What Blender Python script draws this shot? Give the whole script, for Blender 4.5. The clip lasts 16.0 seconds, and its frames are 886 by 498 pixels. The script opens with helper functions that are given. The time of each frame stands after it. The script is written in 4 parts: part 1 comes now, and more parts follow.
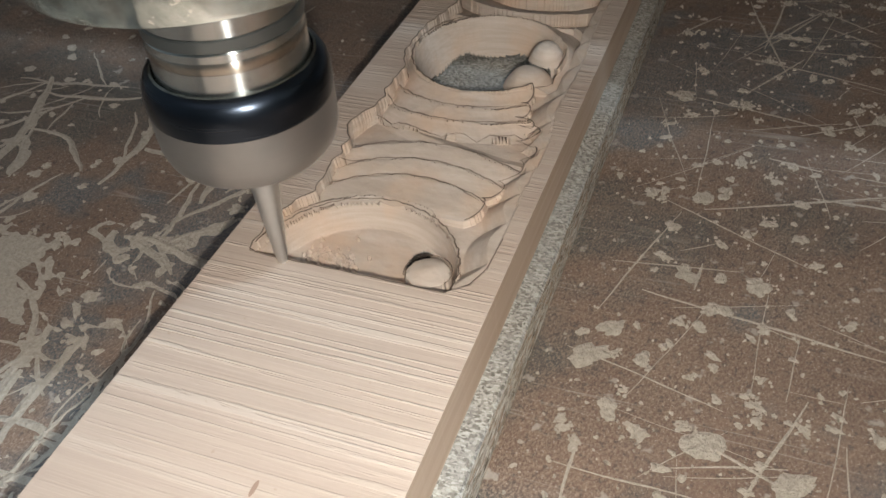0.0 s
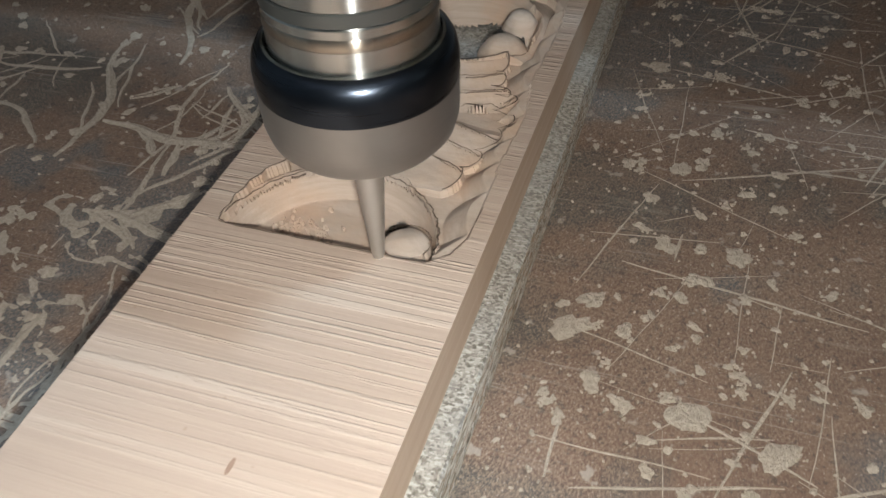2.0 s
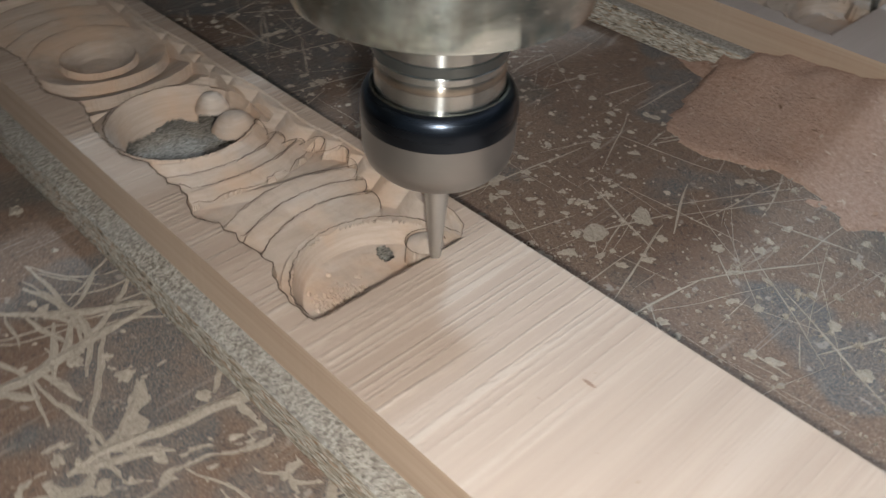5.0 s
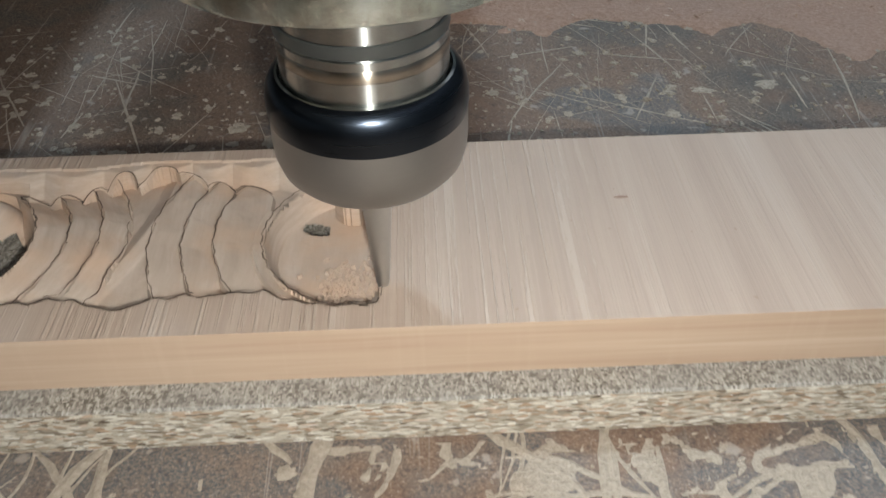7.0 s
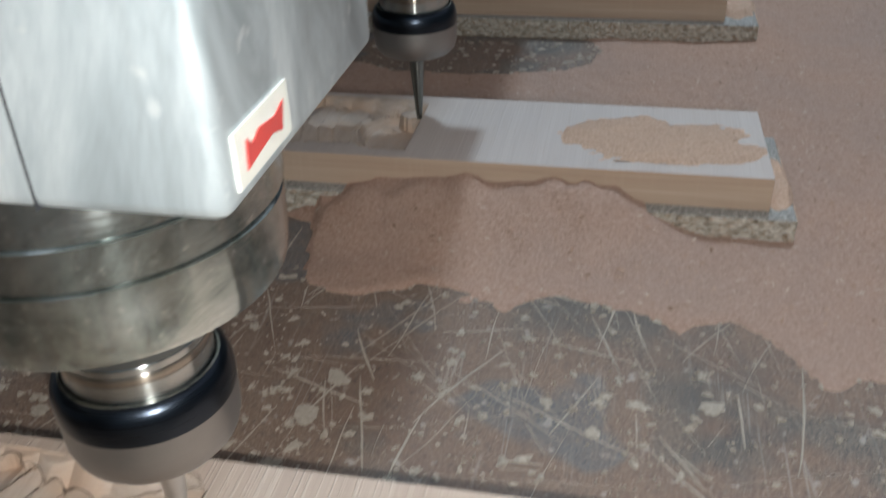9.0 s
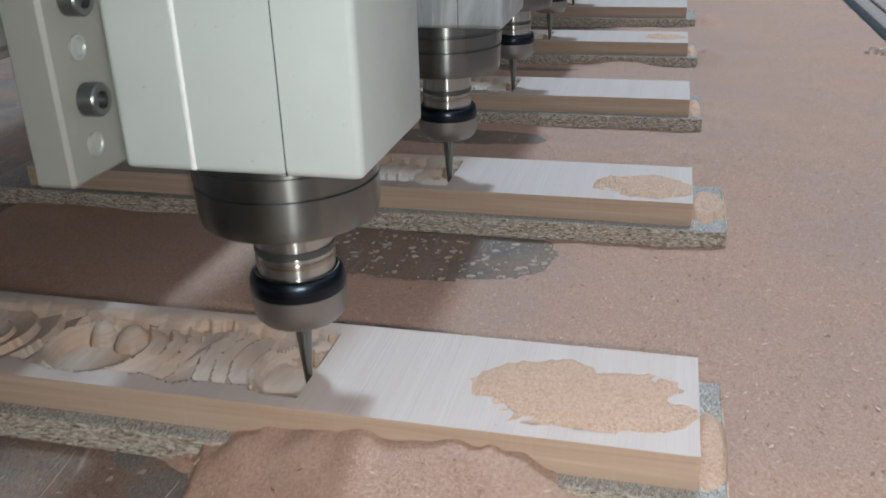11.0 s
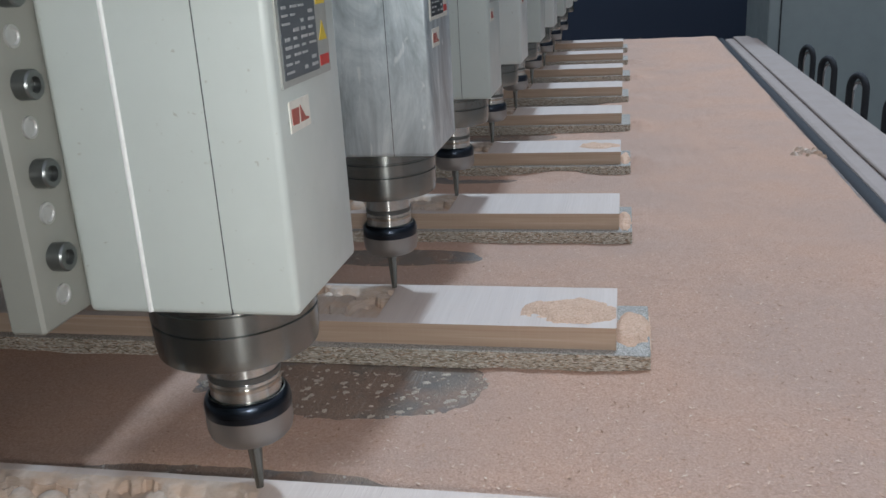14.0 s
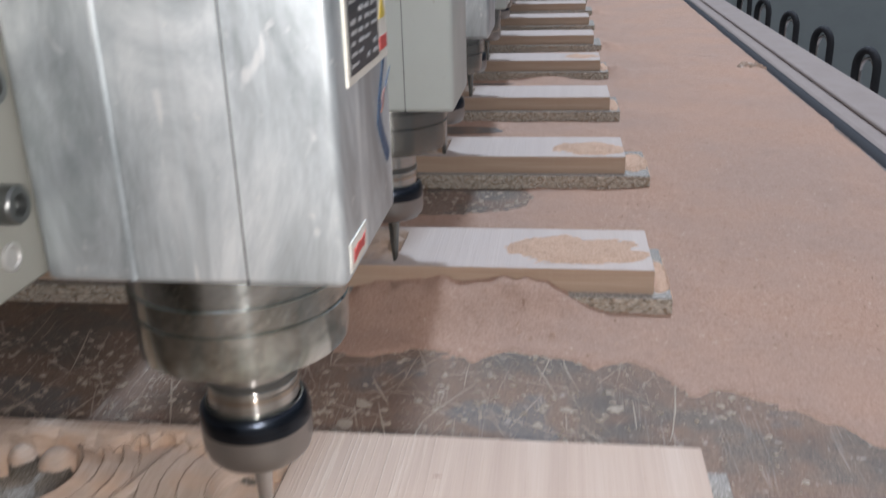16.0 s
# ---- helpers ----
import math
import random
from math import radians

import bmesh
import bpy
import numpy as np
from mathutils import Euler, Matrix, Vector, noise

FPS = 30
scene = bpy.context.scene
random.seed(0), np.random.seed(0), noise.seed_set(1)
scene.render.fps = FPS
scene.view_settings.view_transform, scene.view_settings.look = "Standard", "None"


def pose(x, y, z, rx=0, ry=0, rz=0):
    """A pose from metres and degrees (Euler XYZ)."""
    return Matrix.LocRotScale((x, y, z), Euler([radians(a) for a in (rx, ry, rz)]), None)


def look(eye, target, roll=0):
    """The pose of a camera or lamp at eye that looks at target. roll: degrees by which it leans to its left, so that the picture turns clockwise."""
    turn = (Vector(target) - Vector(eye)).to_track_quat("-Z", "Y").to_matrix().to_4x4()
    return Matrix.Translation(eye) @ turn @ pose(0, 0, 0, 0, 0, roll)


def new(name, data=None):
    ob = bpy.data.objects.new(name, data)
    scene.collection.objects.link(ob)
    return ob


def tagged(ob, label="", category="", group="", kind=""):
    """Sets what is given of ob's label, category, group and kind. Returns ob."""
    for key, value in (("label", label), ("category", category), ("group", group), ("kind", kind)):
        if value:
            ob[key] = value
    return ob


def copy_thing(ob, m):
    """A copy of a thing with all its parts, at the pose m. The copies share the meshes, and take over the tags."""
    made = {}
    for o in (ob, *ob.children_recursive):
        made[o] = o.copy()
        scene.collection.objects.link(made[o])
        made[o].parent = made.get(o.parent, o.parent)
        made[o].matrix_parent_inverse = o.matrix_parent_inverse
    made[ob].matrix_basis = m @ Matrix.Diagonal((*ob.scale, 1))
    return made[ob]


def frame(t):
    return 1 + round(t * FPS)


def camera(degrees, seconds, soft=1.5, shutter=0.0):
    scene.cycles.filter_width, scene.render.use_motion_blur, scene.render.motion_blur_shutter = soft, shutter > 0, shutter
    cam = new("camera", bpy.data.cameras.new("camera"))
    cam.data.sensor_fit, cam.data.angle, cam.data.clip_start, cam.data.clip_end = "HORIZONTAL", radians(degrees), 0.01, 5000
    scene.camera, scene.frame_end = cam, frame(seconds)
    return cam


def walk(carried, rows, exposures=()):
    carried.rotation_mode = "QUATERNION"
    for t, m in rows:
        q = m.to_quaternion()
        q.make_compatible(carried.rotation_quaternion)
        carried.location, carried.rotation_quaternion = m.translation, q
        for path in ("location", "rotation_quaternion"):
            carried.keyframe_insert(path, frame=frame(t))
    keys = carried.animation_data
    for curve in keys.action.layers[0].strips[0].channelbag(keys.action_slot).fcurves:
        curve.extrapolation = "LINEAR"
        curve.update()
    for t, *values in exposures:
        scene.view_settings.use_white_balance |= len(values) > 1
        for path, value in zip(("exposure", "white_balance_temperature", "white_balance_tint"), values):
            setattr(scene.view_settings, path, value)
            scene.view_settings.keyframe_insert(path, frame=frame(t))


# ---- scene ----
cam = camera(52.9, 16.0, shutter=0.5)

PATH = [
    (0, (0.21, 0.093, 0.193), (-1.167, -0.501, -1.13), -4.8),
    (0.5, (0.2, 0.086, 0.187), (-1.151, -0.477, -1.176), -4.6),
    (1, (0.193, 0.083, 0.181), (-1.151, -0.424, -1.21), -2.7),
    (1.5, (0.194, 0.083, 0.183), (-1.138, -0.421, -1.221), -2.7),
    (2, (0.209, 0.086, 0.185), (-1.178, -0.41, -1.168), -2.6),
    (2.5, (0.239, 0.077, 0.204), (-1.195, -0.39, -1.11), -2.1),
    (3, (0.28, 0.033, 0.217), (-1.249, -0.156, -1.058), 1.1),
    (3.2, (0.295, 0.002, 0.225), (-1.294, 0.03, -0.989), 1.7),
    (5.3, (0.174, -0.157, 0.208), (-0.742, 1.099, -1.051), 3.1),
    (5.5, (0.147, -0.169, 0.208), (-0.628, 1.184, -1.044), 3.4),
    (6, (0.131, -0.167, 0.197), (-0.445, 1.274, -1.064), 1.1),
    (6.5, (0.076, -0.172, 0.198), (-0.119, 1.357, -1.077), 1.4),
    (7, (0.071, -0.193, 0.184), (0.102, 1.341, -1.099), -1.4),
    (7.5, (0.079, -0.202, 0.185), (0.108, 1.369, -1.053), -1.7),
    (8, (0.103, -0.189, 0.187), (0.0, 1.388, -1.038), -1.7),
    (8.5, (0.135, -0.16, 0.203), (-0.109, 1.476, -0.922), -2.1),
    (9, (0.167, -0.139, 0.227), (-0.187, 1.525, -0.825), -2.0),
    (9.5, (0.188, -0.12, 0.244), (-0.205, 1.602, -0.693), -1.3),
    (9.7, (0.198, -0.115, 0.251), (-0.211, 1.615, -0.667), -1.4),
    (11.8, (0.226, -0.029, 0.263), (-0.24, 1.764, -0.491), -1.7),
    (12, (0.229, -0.025, 0.268), (-0.226, 1.774, -0.477), -2.1),
    (12.5, (0.229, -0.017, 0.278), (-0.199, 1.805, -0.425), -2.2),
    (13, (0.232, -0.015, 0.284), (-0.191, 1.821, -0.386), -2.6),
    (13.5, (0.24, -0.023, 0.287), (-0.177, 1.828, -0.346), -3.0),
    (14, (0.247, -0.05, 0.29), (-0.149, 1.808, -0.334), -3.3),
    (14.5, (0.243, -0.101, 0.295), (-0.113, 1.772, -0.31), -2.6),
    (15, (0.22, -0.188, 0.301), (-0.09, 1.683, -0.334), -2.6),
    (15.5, (0.198, -0.261, 0.285), (-0.082, 1.611, -0.363), -2.8),
    (16, (0.175, -0.317, 0.265), (-0.072, 1.534, -0.451), -1.7),
]
EXPOSURE = [(0, -0.08, 6500, 7), (2, -0.22, 6500, 7), (3, 0.0, 6500, 8), (5.5, -0.12, 6500, 8), (7.5, -0.25, 6400, 6), (8.5, -0.27, 6300, 7), (9.5, 0.16, 6300, 8), (12, 0.45, 6300, 10),
            (14.5, 0.50, 6300, 11), (15.5, 0.48, 6400, 11), (16, 0.52, 6600, 17)]
walk(cam, [(t, look(eye, target, roll)) for t, eye, target, roll in PATH], EXPOSURE)

# ---------------------------------------------------------------- light
world = bpy.data.worlds.new("hall")
scene.world = world
world.use_nodes = True
wt = world.node_tree
sky_dir = wt.nodes.new("ShaderNodeTexCoord").outputs["Generated"]
split = wt.nodes.new("ShaderNodeSeparateXYZ")
wt.links.new(sky_dir, split.inputs[0])
shade = wt.nodes.new("ShaderNodeValToRGB")
lift_up = wt.nodes.new("ShaderNodeMath")
lift_up.operation, lift_up.inputs[1].default_value, lift_up.inputs[2].default_value = "MULTIPLY_ADD", 0.5, 0.5
wt.links.new(split.outputs["Z"], lift_up.inputs[0])
wt.links.new(lift_up.outputs[0], shade.inputs[0])
# dim floor, dusky walls, lit roof
stops = shade.color_ramp.elements
stops.new(0.62)
for el, p, c in zip(stops, (0.40, 0.62, 1.0), ((0.12, 0.115, 0.11), (0.33, 0.345, 0.38), (0.92, 0.97, 1.10))):
    el.position, el.color = p, (*c, 1)
wt.links.new(shade.outputs[0], wt.nodes["Background"].inputs["Color"])
wt.nodes["Background"].inputs["Strength"].default_value = 0.74


def area_lamp(name, eye, target, sx, sy, watts, colour):
    data = bpy.data.lights.new(name, "AREA")
    data.shape, data.size, data.size_y, data.energy, data.color = "RECTANGLE", sx, sy, watts, colour
    ob = new(name, data)
    ob.matrix_world = look(eye, target)
    return ob


# cool hall light high over the far half of the machine
area_lamp("hall_light", (1.4, 6.2, 13.0), (0.15, 0.7, 0), 0.95, 0.8, 1150, (0.60, 0.80, 1.0))

# ---------------------------------------------------------------- materials


class Nodes:
    """A small builder for procedural materials."""

    def __init__(self, name, rough=0.5, metal=0.0, spec=0.5):
        self.mat = bpy.data.materials.new(name)
        self.mat.use_nodes = True
        self.t = self.mat.node_tree
        self.b = self.t.nodes["Principled BSDF"]
        self.b.inputs["Roughness"].default_value = rough
        self.b.inputs["Metallic"].default_value = metal
        self.b.inputs["Specular IOR Level"].default_value = spec
        self.co = self.t.nodes.new("ShaderNodeTexCoord").outputs["Object"]

    def mapped(self, scale=(1, 1, 1), rot=(0, 0, 0), co=None):
        n = self.t.nodes.new("ShaderNodeMapping")
        n.inputs["Scale"].default_value, n.inputs["Rotation"].default_value = scale, rot
        self.t.links.new(co or self.co, n.inputs["Vector"])
        return n.outputs[0]

    def noise(self, vec, scale, detail=4, rough=0.6, dist=0.0):
        n = self.t.nodes.new("ShaderNodeTexNoise")
        n.inputs["Scale"].default_value, n.inputs["Detail"].default_value = scale, detail
        n.inputs["Roughness"].default_value, n.inputs["Distortion"].default_value = rough, dist
        self.t.links.new(vec, n.inputs["Vector"])
        return n.outputs["Fac"]

    def voronoi(self, vec, scale, feature="F1", out="Distance"):
        n = self.t.nodes.new("ShaderNodeTexVoronoi")
        n.feature = feature
        n.inputs["Scale"].default_value = scale
        self.t.links.new(vec, n.inputs["Vector"])
        return n.outputs[out]

    def ramp(self, fac, stops):
        n = self.t.nodes.new("ShaderNodeValToRGB")
        e = n.color_ramp.elements
        while len(e) < len(stops):
            e.new(0.5)
        for el, (p, c) in zip(e, stops):
            el.position = p
            el.color = (*c, 1) if isinstance(c, tuple) else (c, c, c, 1)
        self.t.links.new(fac, n.inputs[0])
        return n.outputs[0]

    def mix(self, fac, a, b, mode="MIX"):
        n = self.t.nodes.new("ShaderNodeMix")
        n.data_type, n.blend_type = "RGBA", mode
        for key, v in ((0, fac), (6, a), (7, b)):
            if isinstance(v, (int, float)):
                n.inputs[key].default_value = v if key == 0 else (v, v, v, 1)
            elif isinstance(v, tuple):
                n.inputs[key].default_value = (*v, 1)
            else:
                self.t.links.new(v, n.inputs[key])
        return n.outputs[2]

    def math(self, op, a, b):
        n = self.t.nodes.new("ShaderNodeMath")
        n.operation = op
        for i, v in enumerate((a, b)):
            if isinstance(v, (int, float)):
                n.inputs[i].default_value = v
            else:
                self.t.links.new(v, n.inputs[i])
        return n.outputs[0]

    def random(self):
        return self.t.nodes.new("ShaderNodeObjectInfo").outputs["Random"]

    def colour(self, v):
        if isinstance(v, tuple):
            self.b.inputs["Base Color"].default_value = (*v, 1)
        else:
            self.t.links.new(v, self.b.inputs["Base Color"])
        return self

    def rough(self, v):
        self.t.links.new(v, self.b.inputs["Roughness"])
        return self

    def bump(self, h, strength=0.3, dist=0.001):
        n = self.t.nodes.new("ShaderNodeBump")
        n.inputs["Strength"].default_value, n.inputs["Distance"].default_value = strength, dist
        self.t.links.new(h, n.inputs["Height"])
        self.t.links.new(n.outputs[0], self.b.inputs["Normal"])
        return self


def wood_material(name, rough_to, pale=0.0):
    """Beech sawn across the grain; the saw marks fade out beyond rough_to."""
    m = Nodes(name, 0.62, 0, 0.3)
    turn = (0, 0, 0.09)
    fine = m.noise(m.mapped((1300, 26, 60), turn), 1.0, 3, 0.6)
    band = m.noise(m.mapped((70, 2.5, 30), turn), 1.0, 3, 0.65, 0.3)
    ridge = m.noise(m.mapped((620, 5, 20), turn), 1.0, 2, 0.55, 0.15)
    fuzz = m.noise(m.mapped((900, 160, 60), turn), 1.0, 3, 0.6)
    line = m.math("ADD", m.math("MULTIPLY", ridge, 0.82), m.math("MULTIPLY", fuzz, 0.18))
    blot = m.noise(m.co, 11, 3)
    c = m.ramp(band, [(0.30, (0.405, 0.300, 0.236)), (0.52, (0.468, 0.358, 0.285)), (0.72, (0.52, 0.412, 0.336))])
    # greyish white mixed in puts the cool hall light into the wood colour
    c = m.mix(pale, c, (0.56, 0.50, 0.47))
    sep = m.t.nodes.new("ShaderNodeSeparateXYZ")
    m.t.links.new(m.co, sep.inputs[0])
    along = m.math("MULTIPLY", m.math("SUBTRACT", rough_to, sep.outputs["X"]), 25.0)
    fade = m.ramp(along, [(0.0, 0.22), (1.0, 1.0)])
    where = m.math("MULTIPLY", m.ramp(m.noise(m.mapped((16, 5, 5)), 1.0, 3), [(0.38, 0.35), (0.62, 1.0)]), fade)
    # lit and shaded flanks of the saw ridges, tinted in besides the bump
    c = m.mix(m.math("MULTIPLY", m.ramp(line, [(0.535, 0.0), (0.572, 0.28)]), where), c, (0.66, 0.57, 0.48))
    c = m.mix(m.math("MULTIPLY", m.ramp(line, [(0.41, 0.26), (0.455, 0.0)]), where), c, (0.36, 0.27, 0.205))
    c = m.mix(m.ramp(fine, [(0.30, 0.25), (0.44, 0.0)]), c, (0.42, 0.30, 0.215))
    c = m.mix(m.ramp(blot, [(0.35, 0.22), (0.6, 0.0)]), c, (0.55, 0.40, 0.29))
    pores = m.noise(m.mapped((420, 330, 500)), 1.0, 1)
    c = m.mix(m.ramp(pores, [(0.74, 0.0), (0.82, 0.5)]), c, (0.33, 0.22, 0.15))
    m.colour(c)
    m.bump(m.math("ADD", m.math("MULTIPLY", fine, 0.3), m.math("MULTIPLY", m.math("MULTIPLY", m.ramp(line, [(0.50, 0.0), (0.58, 1.0)]), where), 0.8)), 0.6, 0.0007)
    return m.mat


def side_material():
    """Planed edge of the blank: soft long grain."""
    m = Nodes("beech_edge", 0.6, 0, 0.3)
    g = m.noise(m.mapped((7, 7, 260)), 1.0, 4, 0.6, 0.4)
    v = m.noise(m.mapped((330, 8, 6)), 1.0, 2)
    c = m.ramp(g, [(0.3, (0.46, 0.325, 0.23)), (0.55, (0.53, 0.395, 0.29)), (0.75, (0.59, 0.465, 0.36))])
    c = m.mix(m.ramp(v, [(0.55, 0.0), (0.75, 0.10)]), c, (0.68, 0.55, 0.43))
    m.colour(c).bump(g, 0.15, 0.0004)
    return m.mat


def carved_material():
    m = Nodes("fresh_cut_beech", 0.7, 0, 0.25)
    g = m.noise(m.mapped((180, 30, 700), (0, 0, 0.1)), 1.0, 4)
    b = m.noise(m.co, 45, 3)
    c = m.ramp(g, [(0.3, (0.46, 0.36, 0.285)), (0.55, (0.53, 0.425, 0.345)), (0.75, (0.59, 0.49, 0.41))])
    c = m.mix(m.ramp(b, [(0.42, 0.0), (0.66, 0.6)]), c, (0.60, 0.40, 0.27))
    m.colour(c)
    m.bump(m.noise(m.co, 900, 3), 0.25, 0.0004)
    return m.mat


def chip_material():
    """Cut face of particle board: pressed flakes lying flat."""
    m = Nodes("particle_board_edge", 0.8, 0, 0.2)
    warp = m.noise(m.co, 120, 2)
    wide = m.t.nodes.new("ShaderNodeVectorMath")
    wide.operation = "ADD"
    m.t.links.new(m.co, wide.inputs[0])
    m.t.links.new(m.math("MULTIPLY", warp, 0.0022), wide.inputs[1])
    flat = m.mapped((400, 400, 1500), (0, 0.05, 0), wide.outputs[0])
    flake = m.voronoi(flat, 1.0, "F1", "Color")
    split = m.t.nodes.new("ShaderNodeSeparateXYZ")
    m.t.links.new(flake, split.inputs[0])
    a = split.outputs["X"]
    b = m.noise(m.mapped((260, 260, 1300)), 1.0, 3, 0.7, 0.5)
    gap = m.voronoi(flat, 1.0, "DISTANCE_TO_EDGE")
    c = m.ramp(a, [(0.0, (0.13, 0.095, 0.068)), (0.14, (0.33, 0.27, 0.205)), (0.42, (0.53, 0.465, 0.375)), (0.70, (0.66, 0.60, 0.50)), (1.0, (0.84, 0.80, 0.72))])
    c = m.mix(m.ramp(split.outputs["Y"], [(0.80, 0.0), (0.86, 0.6)]), c, (0.50, 0.31, 0.19))
    c = m.mix(m.ramp(b, [(0.34, 0.55), (0.50, 0.0)]), c, (0.24, 0.20, 0.145))
    c = m.mix(m.ramp(gap, [(0.0, 0.35), (0.05, 0.0)]), c, (0.16, 0.13, 0.095))
    m.colour(c).bump(m.math("ADD", a, b), 0.7, 0.0010)
    return m.mat


def chip_face_material():
    """Upper face of particle board, ground grey and full of chips."""
    m = Nodes("particle_board_face", 0.75, 0, 0.25)
    v = m.mapped((1350, 1350, 1350))
    v2 = m.mapped((2000, 800, 1200), (0, 0, 0.5))
    cell = m.voronoi(v, 1.0, "F1", "Color")
    cell2 = m.voronoi(v2, 1.0, "F1", "Color")
    c = m.ramp(cell, [(0.2, (0.15, 0.128, 0.104)), (0.5, (0.275, 0.243, 0.204)), (0.8, (0.40, 0.36, 0.31))])
    c = m.mix(m.ramp(cell2, [(0.62, 0.0), (0.80, 0.75)]), c, (0.53, 0.49, 0.43))
    c = m.mix(m.ramp(m.noise(m.co, 40, 3), [(0.4, 0.0), (0.62, 0.3)]), c, (0.30, 0.29, 0.28))
    m.colour(c).bump(m.noise(m.co, 700, 3), 0.5, 0.0008)
    return m.mat


def table_material():
    """Brown laminate, worn, with grey haze, fine scratches and specks of dust."""
    m = Nodes("laminate", 0.6, 0, 0.34)
    big = m.noise(m.co, 7, 4)
    mid = m.noise(m.co, 48, 5, 0.7)
    fine = m.noise(m.mapped((1, 1.6, 1), (0, 0, 0.8)), 900, 5, 0.8)
    # brown and blue-grey patches also paint in warm torch and cool hall light
    c = m.ramp(big, [(0.42, (0.088, 0.078, 0.068)), (0.47, (0.150, 0.092, 0.066)), (0.54, (0.155, 0.098, 0.070)), (0.57, (0.098, 0.099, 0.102))])
    c = m.mix(m.ramp(mid, [(0.45, 0.0), (0.75, 0.55)]), c, (0.255, 0.160, 0.112))
    film = m.math("MULTIPLY", m.ramp(fine, [(0.46, 0.0), (0.60, 0.9)]), m.ramp(m.noise(m.co, 13, 4), [(0.34, 0.3), (0.54, 1.0)]))
    c = m.mix(film, c, (0.33, 0.24, 0.175))
    c = m.mix(m.ramp(m.noise(m.co, 1100, 2), [(0.62, 0.0), (0.68, 0.6)]), c, (0.46, 0.385, 0.32))
    c = m.mix(m.ramp(m.noise(m.co, 420, 3, 0.7), [(0.34, 0.55), (0.46, 0.0)]), c, (0.055, 0.048, 0.042))
    spots = m.noise(m.co, 135, 3, 0.55)
    c = m.mix(m.ramp(spots, [(0.64, 0.0), (0.69, 0.7)]), c, (0.40, 0.345, 0.29))
    for rot, sc, w in ((0.35, 150, 0.030), (1.15, 120, 0.03), (1.9, 110, 0.026), (2.7, 190, 0.03)):
        s = m.mapped((sc, 4, 1), (0, 0, rot))
        d = m.voronoi(s, 1.0, "DISTANCE_TO_EDGE")
        keep = m.ramp(m.noise(m.mapped((40, 14, 1), (0, 0, rot)), 1.0, 2), [(0.58, 0.0), (0.68, 0.5)])
        c = m.mix(m.math("MULTIPLY", m.ramp(d, [(0.0, 1.0), (w, 0.0)]), keep), c, (0.42, 0.365, 0.31))
    m.colour(c)
    m.rough(m.ramp(mid, [(0.3, 0.58), (0.7, 0.80)]))
    m.bump(fine, 0.25, 0.0004)
    return m.mat


def dust_material(name, low, mean, high, tint):
    m = Nodes(name, 0.95, 0, 0.1)
    g = m.noise(m.co, 620, 4, 0.75)
    f = m.noise(m.mapped((1, 2.4, 1), (0, 0, 0.5)), 300, 3, 0.7)
    big = m.noise(m.co, 6, 4)
    c = m.ramp(g, [(0.25, low), (0.5, mean), (0.78, high)])
    c = m.mix(m.ramp(f, [(0.60, 0.0), (0.72, 0.5)]), c, high)
    c = m.mix(m.ramp(big, [(0.38, 0.34), (0.62, 0.0)]), c, tint)
    m.colour(c).bump(m.math("ADD", g, m.math("MULTIPLY", f, 0.7)), 0.9, 0.0018)
    return m.mat


def steel_material(name, colour, rough, streak=0.08, aniso=0.0):
    """Turned metal: fine rings round the axis."""
    m = Nodes(name, rough, 1.0)
    s = m.noise(m.mapped((30, 30, 2500)), 1.0, 2)
    st = m.noise(m.co, 60, 4)
    sp = m.noise(m.co, 420, 2)
    c = m.mix(m.ramp(st, [(0.4, 0.0), (0.75, 0.35)]), colour, tuple(x * 0.72 for x in colour))
    c = m.mix(m.ramp(sp, [(0.72, 0.0), (0.78, 0.5)]), c, tuple(min(1, x * 0.5 + 0.4) for x in colour)) if aniso else c
    m.colour(c)
    m.rough(m.math("ADD", m.math("MULTIPLY", s, streak), rough - streak / 2))
    if aniso:
        tan = m.t.nodes.new("ShaderNodeTangent")
        tan.direction_type, tan.axis = "RADIAL", "Z"
        m.t.links.new(tan.outputs[0], m.b.inputs["Tangent"])
        m.b.inputs["Anisotropic"].default_value = aniso
        m.b.inputs["Anisotropic Rotation"].default_value = 0.25
    return m.mat


def zinc_material():
    """Brushed, stained and scratched bare sheet metal."""
    m = Nodes("brushed_aluminium", 0.42, 0.65)
    st = m.noise(m.mapped((22, 22, 7)), 1.0, 6, 0.7, 1.2)
    v = m.noise(m.mapped((160, 160, 4)), 1.0, 3)
    spot = m.noise(m.co, 160, 2)
    c = m.ramp(st, [(0.34, (0.34, 0.385, 0.40)), (0.48, (0.54, 0.60, 0.62)), (0.62, (0.76, 0.81, 0.82))])
    c = m.mix(m.ramp(spot, [(0.68, 0.0), (0.74, 0.4)]), c, (0.82, 0.84, 0.82))
    scuff = m.noise(m.mapped((60, 60, 22), (0.5, 0.3, 0.2)), 1.0, 2, 0.5, 1.5)
    c = m.mix(m.ramp(scuff, [(0.66, 0.0), (0.70, 0.6)]), c, (0.86, 0.88, 0.87))
    c = m.mix(m.ramp(v, [(0.55, 0.0), (0.8, 0.3)]), c, (0.30, 0.33, 0.34))
    m.colour(c).rough(m.ramp(st, [(0.3, 0.36), (0.7, 0.56)]))
    m.bump(v, 0.08, 0.0005)
    return m.mat


